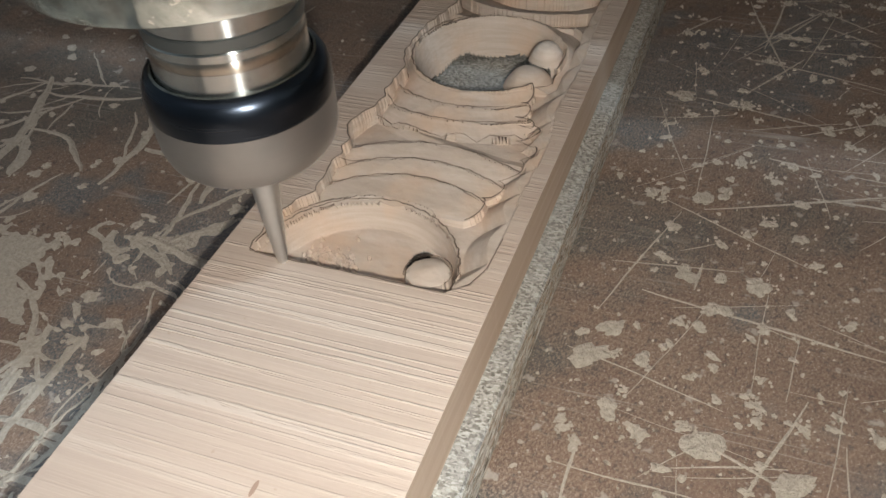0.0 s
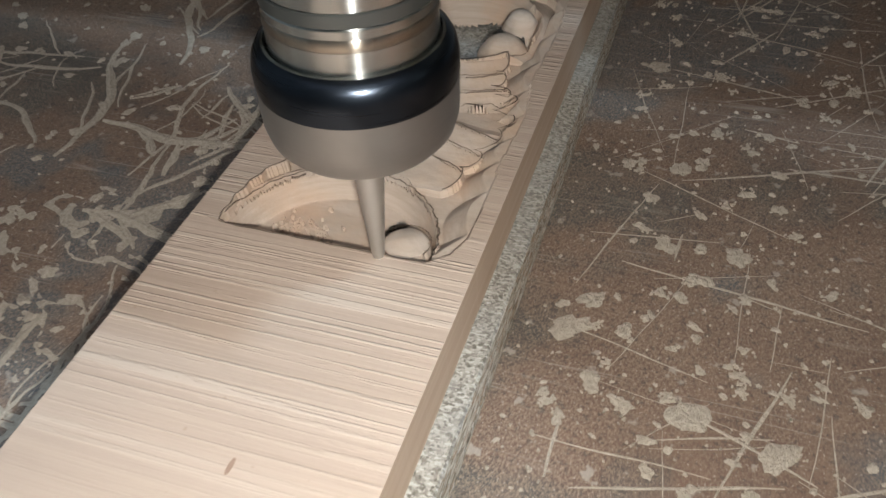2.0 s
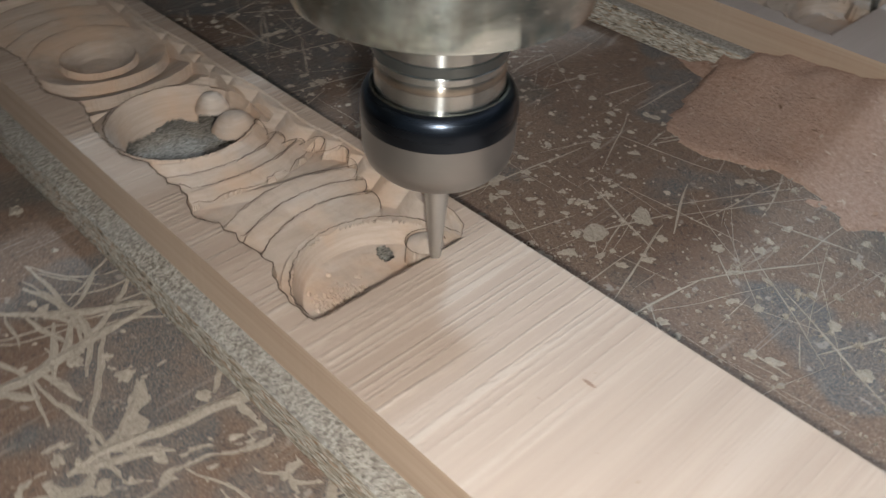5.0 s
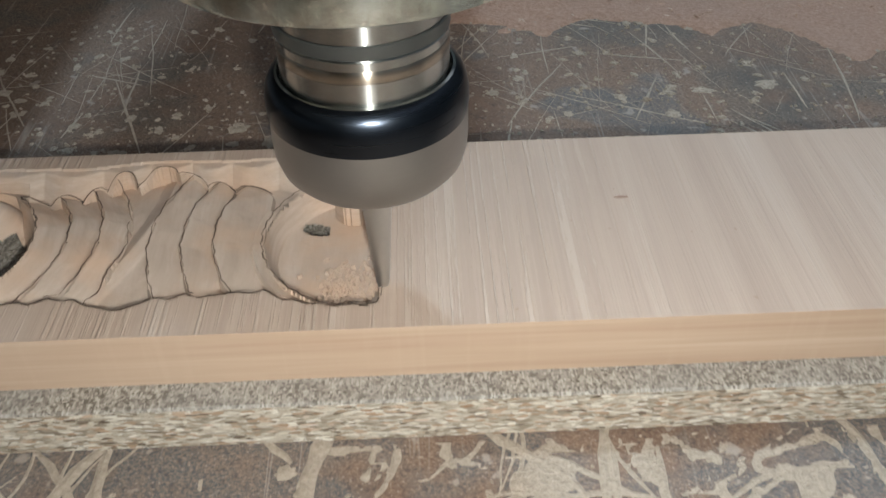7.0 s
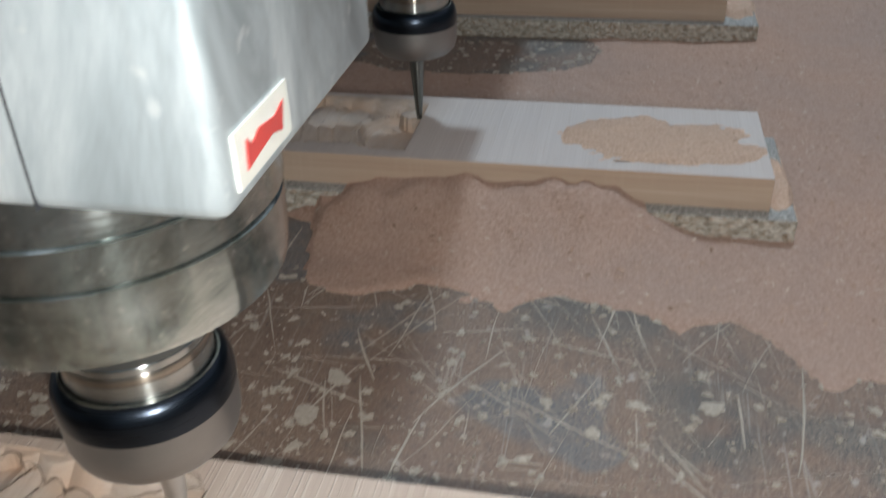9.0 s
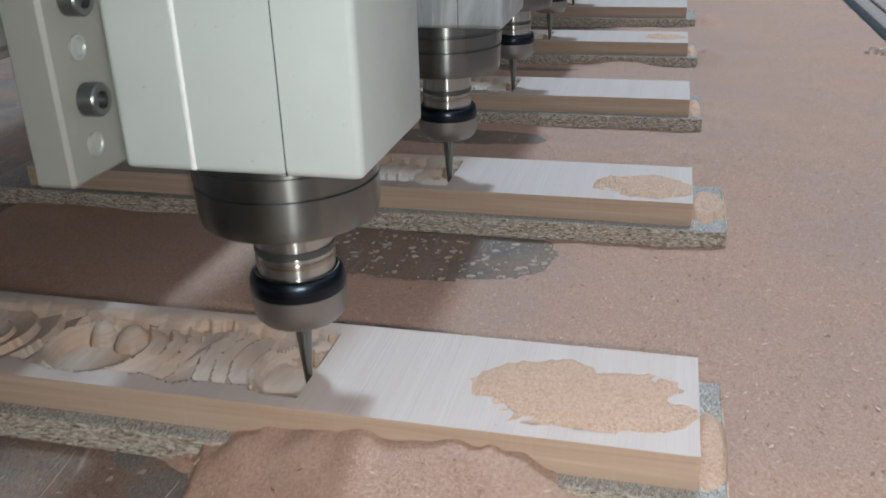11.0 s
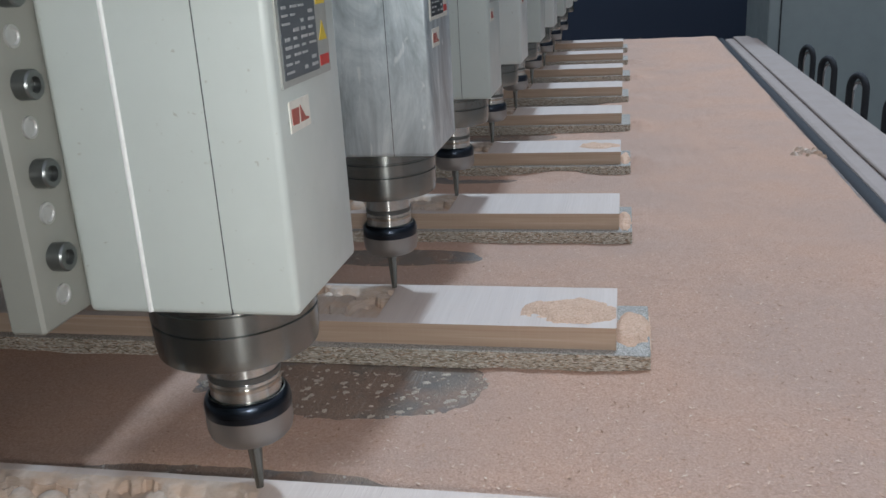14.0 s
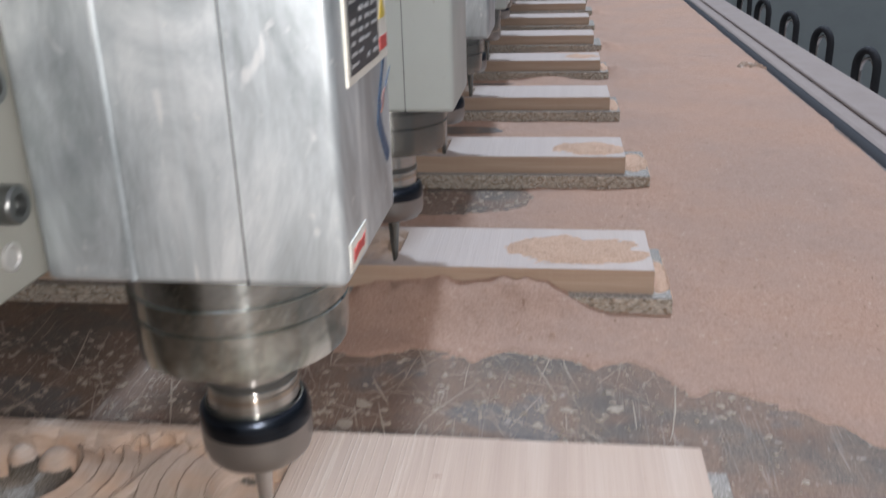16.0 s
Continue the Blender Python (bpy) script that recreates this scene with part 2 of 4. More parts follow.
def paint_material(name, colour, rough=0.42, dirt=(0.30, 0.28, 0.22)):
    m = Nodes(name, rough)
    st = m.noise(m.co, 18, 5, 0.65)
    sp = m.noise(m.co, 240, 2)
    c = m.mix(m.ramp(st, [(0.42, 0.0), (0.75, 0.30)]), colour, tuple(0.8 * a for a in colour))
    c = m.mix(m.ramp(sp, [(0.70, 0.0), (0.76, 0.5)]), c, dirt)
    m.colour(c).rough(m.ramp(st, [(0.3, rough - 0.06), (0.7, rough + 0.12)]))
    return m.mat


def plain_material(name, colour, rough=0.5, metal=0.0):
    m = Nodes(name, rough, metal)
    n = m.noise(m.co, 220, 3)
    m.colour(m.mix(m.ramp(n, [(0.4, 0.0), (0.8, 0.4)]), colour, tuple(min(1, a * 0.65 + 0.03) for a in colour)))
    return m.mat


SIDE = side_material()
WOOD, SMOOTH = wood_material("sawn_beech", 0.135), wood_material("planed_beech_cool_lit", -0.3, 0.5)
CUT, CHIP, CHIPTOP, TABLE = carved_material(), chip_material(), chip_face_material(), table_material()
DUST = dust_material("sawdust", (0.34, 0.192, 0.130), (0.510, 0.322, 0.234), (0.65, 0.455, 0.35), (0.37, 0.295, 0.255))
PALE = dust_material("pale_sawdust", (0.44, 0.265, 0.175), (0.64, 0.425, 0.30), (0.77, 0.57, 0.44), (0.60, 0.40, 0.28))
CRUST = dust_material("dust_crust", (0.34, 0.28, 0.22), (0.48, 0.405, 0.325), (0.60, 0.525, 0.43), (0.42, 0.35, 0.28))


def chips_material():
    """Loose chips, each of its own tone."""
    m = Nodes("loose_chips", 0.85, 0, 0.15)
    isle = m.t.nodes.new("ShaderNodeNewGeometry").outputs["Random Per Island"]
    m.colour(m.ramp(isle, [(0.0, (0.24, 0.14, 0.09)), (0.2, (0.44, 0.27, 0.18)), (0.6, (0.56, 0.38, 0.28)), (1.0, (0.62, 0.48, 0.375))]))
    return m.mat


CHIPS = chips_material()


def grimy_steel_material():
    """Turned steel of the big spindle body, mottled by dust and handling."""
    m = Nodes("grimy_turned_steel", 0.2, 1.0)
    st = m.noise(m.mapped((26, 26, 40)), 1.0, 6, 0.7, 0.6)
    sp = m.noise(m.co, 520, 3, 0.7)
    ring = m.noise(m.mapped((20, 20, 1800)), 1.0, 2)
    c = m.ramp(st, [(0.34, (0.24, 0.28, 0.265)), (0.48, (0.48, 0.53, 0.51)), (0.64, (0.72, 0.77, 0.75))])
    c = m.mix(m.ramp(sp, [(0.61, 0.0), (0.66, 0.7)]), c, (0.86, 0.88, 0.84))
    m.colour(c).rough(m.math("ADD", m.math("MULTIPLY", st, 0.22), m.math("MULTIPLY", ring, 0.10)))
    tan = m.t.nodes.new("ShaderNodeTangent")
    tan.direction_type, tan.axis = "RADIAL", "Z"
    m.t.links.new(tan.outputs[0], m.b.inputs["Tangent"])
    m.b.inputs["Anisotropic"].default_value = 0.9
    m.b.inputs["Anisotropic Rotation"].default_value = 0.25
    return m.mat


GRIMY = grimy_steel_material()
STEEL = steel_material("turned_steel", (0.54, 0.565, 0.555), 0.215, 0.05, 1.0)
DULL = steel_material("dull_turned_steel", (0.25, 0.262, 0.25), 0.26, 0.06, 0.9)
GROUND = steel_material("spinning_nut_skirt", (0.36, 0.345, 0.33), 0.46)
NECK = steel_material("warm_turned_steel", (0.58, 0.585, 0.56), 0.22, 0.05, 1.0)
BLACK = steel_material("blued_steel", (0.040, 0.048, 0.062), 0.28, 0.04)
CUTTER = steel_material("carbide", (0.62, 0.615, 0.60), 0.42)
ZINC = zinc_material()
CREAM = paint_material("cream_enamel", (0.525, 0.570, 0.535), 0.34)
WHITE = paint_material("white_enamel", (0.63, 0.66, 0.63), 0.34)
CABINET = paint_material("grey_green_enamel", (0.30, 0.345, 0.34), 0.5)
NAVY = plain_material("navy_curtain", (0.035, 0.050, 0.085), 0.8)
RAIL = paint_material("dusty_grey_rail", (0.29, 0.235, 0.205), 0.8, (0.5, 0.38, 0.29))
DARK = plain_material("dark_rubber", (0.022, 0.023, 0.026), 0.85)
CHROME = plain_material("chrome", (0.7, 0.7, 0.7), 0.15, 1.0)
BEAM = paint_material("beam_enamel", (0.30, 0.31, 0.29), 0.5)
PAPER = plain_material("label_paper", (0.72, 0.70, 0.62), 0.5)
RED = plain_material("red_print", (0.55, 0.06, 0.05), 0.5)
BLUE = plain_material("blue_marker", (0.035, 0.075, 0.14), 0.5)
INK = plain_material("black_print", (0.025, 0.03, 0.035), 0.4)
RUST = plain_material("faded_red_print", (0.36, 0.10, 0.075), 0.5)
SMUDGE = plain_material("red_marker", (0.45, 0.22, 0.17), 0.6)
GREEN = plain_material("green_print", (0.04, 0.22, 0.14), 0.5)
YELLOW = plain_material("yellow_print", (0.65, 0.48, 0.05), 0.5)
FLOOR = plain_material("concrete", (0.16, 0.15, 0.14), 0.8)

# ---------------------------------------------------------------- mesh helpers


def link(name, bm, material, parent=None, label="", smooth=False):
    me = bpy.data.meshes.new(name)
    bm.normal_update()
    bm.to_mesh(me)
    bm.free()
    for mt in material if isinstance(material, (list, tuple)) else [material]:
        me.materials.append(mt)
    if smooth:
        me.polygons.foreach_set("use_smooth", [True] * len(me.polygons))
        me.set_sharp_from_angle(angle=radians(35))
    ob = new(name, me)
    ob.parent = parent
    if label:
        ob["label"] = label
    return ob


def part(name, bm, material, parent, label="", smooth=False):
    return link(name, bm, material, parent, label, smooth)


def box(x0, x1, y0, y1, z0, z1, bevel=0.0, seg=2):
    bm = bmesh.new()
    bmesh.ops.create_cube(bm, size=1)
    for v in bm.verts:
        v.co = Vector(((x0 + x1) / 2 + v.co.x * (x1 - x0), (y0 + y1) / 2 + v.co.y * (y1 - y0), (z0 + z1) / 2 + v.co.z * (z1 - z0)))
    if bevel:
        bmesh.ops.bevel(bm, geom=bm.edges[:], offset=bevel, segments=seg, affect="EDGES", profile=0.5)
    return bm


def lathe(profile, n=64, cx=0.0, cy=0.0):
    """A turned body from (radius, z) pairs, bottom to top."""
    bm = bmesh.new()
    rings = []
    for r, z in profile:
        if r < 1e-6:
            rings.append([bm.verts.new((cx, cy, z))])
        else:
            rings.append([bm.verts.new((cx + r * math.cos(2 * math.pi * i / n), cy + r * math.sin(2 * math.pi * i / n), z)) for i in range(n)])
    for a, b in zip(rings, rings[1:]):
        for i in range(n):
            j = (i + 1) % n
            if len(a) == 1 and len(b) == 1:
                continue
            if len(a) == 1:
                bm.faces.new((a[0], b[j], b[i]))
            elif len(b) == 1:
                bm.faces.new((a[i], a[j], b[0]))
            else:
                bm.faces.new((a[i], a[j], b[j], b[i]))
    return bm


def prism(points, depth, axis="x", at=0.0):
    """A flat piece: outline points in the two other axes, thickened along axis."""
    bm = bmesh.new()
    def put(p, d):
        return {"x": (at + d, p[0], p[1]), "y": (p[0], at + d, p[1]), "z": (p[0], p[1], at + d)}[axis]
    a = [bm.verts.new(put(p, 0)) for p in points]
    b = [bm.verts.new(put(p, depth)) for p in points]
    bm.faces.new(a)
    bm.faces.new(b)
    for i in range(len(a)):
        j = (i + 1) % len(a)
        bm.faces.new((a[i], a[j], b[j], b[i]))
    bmesh.ops.recalc_face_normals(bm, faces=bm.faces[:])
    return bm


def tube(path, radius, n=10):
    bm = bmesh.new()
    rings = []
    for i, p in enumerate(path):
        p = Vector(p)
        d = (Vector(path[min(i + 1, len(path) - 1)]) - Vector(path[max(i - 1, 0)])).normalized()
        u = d.cross(Vector((0.3, 0.9, 0.2))).normalized()
        w = d.cross(u)
        rings.append([bm.verts.new(p + radius * (math.cos(2 * math.pi * k / n) * u + math.sin(2 * math.pi * k / n) * w)) for k in range(n)])
    for a, b in zip(rings, rings[1:]):
        for k in range(n):
            bm.faces.new((a[k], a[(k + 1) % n], b[(k + 1) % n], b[k]))
    bm.faces.new(rings[0][::-1])
    bm.faces.new(rings[-1])
    return bm


def grid_mesh(name, X, Y, Z, keep=None, material=None, smooth=True):
    """A height field over the lattice X (columns) by Y (rows)."""
    nx, ny = len(X), len(Y)
    co = np.stack([np.repeat(X, ny), np.tile(Y, nx), Z.reshape(-1)], 1)
    i, j = np.meshgrid(np.arange(nx - 1), np.arange(ny - 1), indexing="ij")
    a = (i * ny + j).reshape(-1)
    f = np.stack([a, a + ny, a + ny + 1, a + 1], 1)
    if keep is not None:
        f = f[keep.reshape(-1)]
    me = bpy.data.meshes.new(name)
    me.from_pydata(co.tolist(), [], f.tolist())
    me.polygons.foreach_set("use_smooth", [smooth] * len(me.polygons))
    if material:
        me.materials.append(material)
    return me


def smooth_noise(x, y, scale, seed):
    """Value noise on arrays, roughly 0 to 1."""
    rng = np.random.RandomState(seed)
    tab = rng.rand(256, 256)
    u, v = x * scale + 1000, y * scale + 1000
    i, j = np.floor(u).astype(int), np.floor(v).astype(int)
    fu, fv = u - i, v - j
    fu, fv = fu * fu * (3 - 2 * fu), fv * fv * (3 - 2 * fv)
    g = lambda a, b: tab[a % 256, b % 256]
    return (g(i, j) * (1 - fu) + g(i + 1, j) * fu) * (1 - fv) + (g(i, j + 1) * (1 - fu) + g(i + 1, j + 1) * fu) * fv


def fbm(x, y, scale, seed, octaves=4):
    s = sum(smooth_noise(x, y, scale * 2 ** k, seed + k) * 0.5 ** k for k in range(octaves))
    return s / sum(0.5 ** k for k in range(octaves))


# ---------------------------------------------------------------- plan
PITCH = 0.292          # from one spindle to the next
COUNT = 10
TOP, LIFT = 0.032, 0.015   # upper faces of the workpieces and of the boards under them
HALF, END = 0.040, 0.243   # half a workpiece's width, and its uncut end
CUTX = 0.058               # line up to which the carving has come
TABLE_Y1 = 2.96


def shift(k):
    """How far a row's carving and spindle lie along the workpiece."""
    return 0.0 if k == 0 else 0.006


# ---------------------------------------------------------------- setting
floor = link("floor", box(-3, 4, -2.5, 7, -0.90, -0.85), FLOOR)
tagged(floor, "grey concrete workshop floor", "floor", kind="structure")
HALL = plain_material("hall_wall_plaster", (0.42, 0.42, 0.40), 0.85)
for name, bm in (("wall_south", box(-3, 4, -2.6, -2.5, -0.85, 3.4)), ("wall_west", box(-3.1, -3, -2.6, 7, -0.85, 3.4)), ("wall_east", box(4, 4.1, -2.6, 7, -0.85, 3.4))):
    tagged(link(name, bm, HALL), "plain grey workshop wall", "wall", kind="structure")
curtain = link("backdrop", box(-3, 4, 4.2, 4.25, -0.85, 2.6), NAVY)
tagged(curtain, "dark navy curtain behind the machine", "backdrop", kind="structure")



def table_edge(y):
    """The table's long edge runs slightly askew to the rows."""
    return 0.5165 + 0.0075 * (y - 1.0)


table = link("machine_table", prism([(-0.9, -1.2), (table_edge(-1.2), -1.2), (table_edge(TABLE_Y1), TABLE_Y1), (-0.9, TABLE_Y1)], 0.05, "z", -0.05), TABLE)
tagged(table, "worn dark brown laminated router table", "machine table")

part("base", box(-0.8, 0.46, -1.1, 2.9, -0.85, -0.051, 0.004), BEAM, table, "heavy grey machine base")

rail = link("side_rail", box(0.020, 0.116, -2.2, 1.88, -0.16, 0.0, 0.006), RAIL)
tagged(rail, "dusty grey steel side rail along the table", "side rail")
part("rail_step", box(0.044, 0.092, -2.2, 1.88, 0.0, 0.006, 0.003), RAIL, rail)
part("rail_foot", box(0.125, 0.24, -2.2, 1.88, -0.85, -0.17, 0.004), RAIL, rail)
part("rubber_seal", tube([(0.008, -2.2, -0.008), (0.009, -0.2, -0.006), (0.0085, 0.4, -0.007), (0.008, 1.88, -0.008)], 0.011, 12), DARK, rail, "dark rubber lip", True)
rail.matrix_world = pose(table_edge(1.0), 1.0, 0, 0, 0, -0.43)

cabinet = link("control_cabinet", box(0.70, 2.6, 3.05, 3.6, -0.85, 1.6, 0.006), CABINET)
tagged(cabinet, "tall grey-green sheet metal cabinet", "cabinet")
part("door_seam", box(0.735, 0.739, 3.046, 3.05, -0.8, 1.55), DARK, cabinet)


def handle(y):
    m = Matrix.Translation((0.735, y, -0.145))
    arc = [(0.0, -0.026 * math.cos(a), 0.115 + 0.032 * math.sin(a)) for a in [math.pi * i / 12 for i in range(13)]]
    path = [(0, -0.026, 0)] + arc + [(0, 0.026, 0)]
    ob = link("hoop_handle", tube(path, 0.0075, 12), DARK, None, "", True)
    ob.matrix_world = m @ pose(0, 0, 0, 0, 0, 25)
    tagged(ob, "black hoop with a bright steel inner bar", "hoop", "hoops beside the rail")
    inner = [(0.004, 0.72 * p[1], p[2] * 0.9) for p in path]
    part("inner_bar", tube(inner, 0.004, 8), CHROME, ob, "bright steel bar", True)
    return ob


for y in (1.12, 1.40, 1.698, 1.99, 2.297, 2.56):
    handle(y)

# ---------------------------------------------------------------- workpieces


DISC, RING = (0.055, -0.0015), (-0.066, -0.001)   # middles of the front bowl and of the ring behind
FAN = (0.058, 0.003)                              # middle of the shells' arcs
SHELLS = (0.0465, 0.0552, 0.0642)                 # radii of the shells' raised edges
LEAVES = (0.0285, 0.0372, 0.0460, 0.0535)         # radii of the leaves' edges, round the ring
SCROLL = (-0.140, 0.002)


def near_edge(x):
    """Near outline of the carving."""
    lo = np.interp(x, [-0.21, -0.18, -0.15, -0.116, -0.1, -0.090, -0.078, -0.069, -0.0555, -0.045, -0.040, -0.035, -0.030, -0.0255, -0.0185, -0.0125, -0.006, 0.0005, 0.005, 0.0088, 0.0136, 0.0165, 0.0195, 0.024, 0.0285, 0.034, 0.040, 0.047, 0.0575, 0.058],
                   [-0.026, -0.031, -0.026, -0.031, -0.024, -0.0262, -0.0295, -0.0303, -0.0300, -0.0256, -0.0265, -0.0262, -0.0268, -0.0252, -0.0264, -0.0294, -0.0305, -0.0264, -0.0268, -0.0254, -0.0266, -0.0264, -0.0252, -0.0258, -0.0249, -0.0284, -0.0302, -0.0314, -0.0313, -0.0295])
    return lo + 0.0003 * np.sin(x * 900)


def far_edge(x):
    """Far outline of the carving."""
    return np.interp(x, [-0.21, -0.18, -0.15, -0.118, -0.104, -0.085, -0.064, -0.050, -0.039, -0.028, -0.012, 0.0, 0.009, 0.018, 0.035, 0.047, 0.054, 0.058],
                     [0.030, 0.034, 0.031, 0.034, 0.033, 0.0325, 0.034, 0.0335, 0.033, 0.033, 0.0355, 0.035, 0.0345, 0.0345, 0.035, 0.0345, 0.032, 0.027])


def cusp_edge(x):
    """Rounded tips of the leaves and shells towards the far side: a scallop between each two notches."""
    notch = np.array([(-0.048, 0.0185), (-0.039, 0.0183), (-0.0302, 0.0198), (-0.0233, 0.0231), (-0.0149, 0.0245), (-0.0033, 0.0285), (0.0058, 0.0248), (0.0143, 0.0221), (0.0257, 0.0200)])
    rise = np.array([0.0036, 0.0046, 0.0058, 0.0075, 0.0066, 0.0040, 0.0040, 0.0034])
    i = np.clip(np.searchsorted(notch[:, 0], x) - 1, 0, len(rise) - 1)
    u = np.clip((x - notch[i, 0]) / (notch[i + 1, 0] - notch[i, 0]), 0, 1)
    return notch[i, 1] * (1 - u) + notch[i + 1, 1] * u + rise[i] * np.sqrt(np.sin(np.pi * u ** 0.85) + 1e-9)


def stepped(r, radii, low, high, rising):
    """Saw-tooth plates between the given radii; each plate's raised edge is its outer or its inner one."""
    d = np.full_like(r, low)
    for a, b in zip(radii, radii[1:]):
        u = np.clip((r - a) / (b - a), 0, 1)
        d = np.where((r >= a) & (r < b), high + (low - high) * ((1 - u) if rising else u) ** 1.2, d)
    return d


def carve_depth(x, y):
    """Depth of the relief below the upper face; x is measured from the row's own zero."""
    lo, hi = near_edge(x), far_edge(x)
    inside = (y > lo) & (y < hi) & (x < CUTX) & (x > -0.21)
    rough = 0.0004 * np.sin(y * 410) + 0.0005 * (fbm(x, y, 130, 3, 2) - 0.5)
    rd = np.hypot(x - DISC[0], y - DISC[1])
    rr = np.hypot(x - RING[0], y - RING[1])
    rf = np.hypot(x - FAN[0], y - FAN[1]) + rough
    rs = np.hypot(x - SCROLL[0], y - SCROLL[1])
    edge = np.minimum(y - lo, hi - y)
    dome = 0.0022 * (np.abs(y) / 0.03) ** 2
    # plates: shells round the front bowl, leaves round the ring
    shells = 0.0012 + dome + stepped(rf, (0.0290,) + SHELLS, 0.0034, 0.0004, True)
    leaves = 0.0012 + dome + stepped(rr + rough, LEAVES + (0.075,), 0.0004, 0.0042, True)
    d = np.where(rf < SHELLS[-1], shells, leaves)
    # fan between the last leaf and the shells, with one raised rib
    rib = np.abs((x + 0.0125) - 0.42 * (y + 0.008) + 6.0 * (y + 0.008) ** 2)
    fan = (rr > LEAVES[-1]) & (rf >= SHELLS[-1])
    d = np.where(fan, 0.0028 + dome + np.clip(rib * 0.40, 0, 0.0016), d)
    # scrolls further back
    u = ((rs - 0.016) / 0.0125) % 1.0
    d = np.where((x < -0.094) & (rr > 0.0285), 0.0020 + dome + 0.0052 * (1 - u) ** 1.3, d)
    d = np.where(rs < 0.016, 0.0040 + 0.0050 * np.clip((0.016 - rs) / 0.008, 0, 1), d)
    # facetted cheek along the far side
    facet = 0.0030 * np.abs(np.sin(x * 205 + 0.9 * np.sin(x * 61)))
    slope = 0.0062 - 0.0056 * np.clip((y - hi + 0.0075 + facet) / 0.0070, 0, 1)
    inner = np.where(x > 0.0257, 0.0, cusp_edge(x))
    d = np.where((y > inner) & (x > -0.048) & (rd > 0.0295), slope, d)
    d = np.where((y > 0.029) & (x <= -0.048), slope, d)
    # front bowl: a collar, a steep wall and a flat floor
    collar = 0.0008 + 0.0012 * np.clip((0.0325 - rd) / 0.003, 0, 1)
    d = np.where((rd < 0.0325) & (y < 0.012), np.minimum(d, collar + 0.0012), d)
    bowl = 0.0012 + 0.0088 * np.clip((0.0293 - rd) / 0.0030, 0, 1) ** 0.8
    d = np.where(rd < 0.0293, bowl, d)
    d = np.where(np.hypot((x - 0.0385) / 1.7, (y - 0.0115) + 0.25 * (x - 0.0385)) < 0.0023 + 0.0003 * np.sin(x * 2900), 0.0172, d)
    peg = np.hypot(x - 0.0500, y - 0.0190)
    d = np.where(peg < 0.0062, 0.0012 + 0.0016 * (peg / 0.0062) ** 2, d)
    # ring behind, cut through to the board below
    well = 0.0010 + 0.0155 * np.clip((0.0280 - rr) / 0.0060, 0, 1) ** 1.2
    d = np.where(rr < 0.0280, well, d)
    d = np.where(rr < 0.0222 + 0.0004 * np.sin(7 * np.arctan2(y, x + 0.06)), 0.0172, d)
    for px, py, pr in ((-0.0760, 0.0180, 0.0072), (-0.0570, 0.0165, 0.0095)):
        q = np.hypot(x - px, y - py)
        d = np.where(q < pr, 0.0008 + 0.0075 * (q / pr) ** 2.5, d)
    d = d + (fbm(x, y, 260, 7, 3) - 0.5) * 0.0005
    # walls lean a little
    d = np.minimum(d, 0.0022 + np.clip(edge, 0, 1) * 11)
    return np.where(inside, d, 0.0)


def workpiece(k, step, x0=-0.30):
    X = np.concatenate([[x0], np.arange(-0.212, CUTX + 0.003, step * 0.8), [0.10, 0.15, 0.20, END - shift(k)]])
    Y = np.concatenate([[-HALF], np.arange(-0.0365, 0.0372, step), [HALF]])
    gx, gy = np.meshgrid(X, Y, indexing="ij")
    D = carve_depth(gx, gy)
    if k:
        # the further rings are still filled with packed dust
        D = np.minimum(D, 0.0120)
    me = grid_mesh("workpiece", X, Y, TOP - D, None, WOOD if k == 0 else SMOOTH)
    me.materials.append(CUT)
    me.materials.append(SIDE)
    dm = np.maximum.reduce([D[:-1, :-1], D[1:, :-1], D[:-1, 1:], D[1:, 1:]]).reshape(-1)
    me.polygons.foreach_set("material_index", (dm > 0.0004).astype(np.int32))
    bm = bmesh.new()
    bm.from_mesh(me)
    bm.faces.ensure_lookup_table()
    gone = [f for f, q in zip(bm.faces, dm) if q > 0.0168]
    bmesh.ops.delete(bm, geom=gone, context="FACES")
    # sides
    outer = [e for e in bm.edges if e.is_boundary and (all(abs(abs(v.co.y) - HALF) < 1e-6 for v in e.verts)
             or all(abs(v.co.x - x0) < 1e-6 for v in e.verts) or all(abs(v.co.x - X[-1]) < 1e-6 for v in e.verts))]
    r = bmesh.ops.extrude_edge_only(bm, edges=outer)
    for g in r["geom"]:
        if isinstance(g, bmesh.types.BMVert):
            g.co.z = LIFT
        elif isinstance(g, bmesh.types.BMFace):
            g.smooth, g.material_index = False, 2
    bm.normal_update()
    bm.to_mesh(me)
    bm.free()
    me.set_sharp_from_angle(angle=radians(32))
    ob = new("workpiece", me)
    ob.location = (shift(k), PITCH * k, 0)
    return ob


first = workpiece(0, 0.0005)
tagged(first, "pale beech blank half carved with scrolls, clamped on particle board", "workpiece", "workpieces in a row")
SCORCH_SHADE = plain_material("scorched_shaded_wood", (0.13, 0.088, 0.062), 0.8)


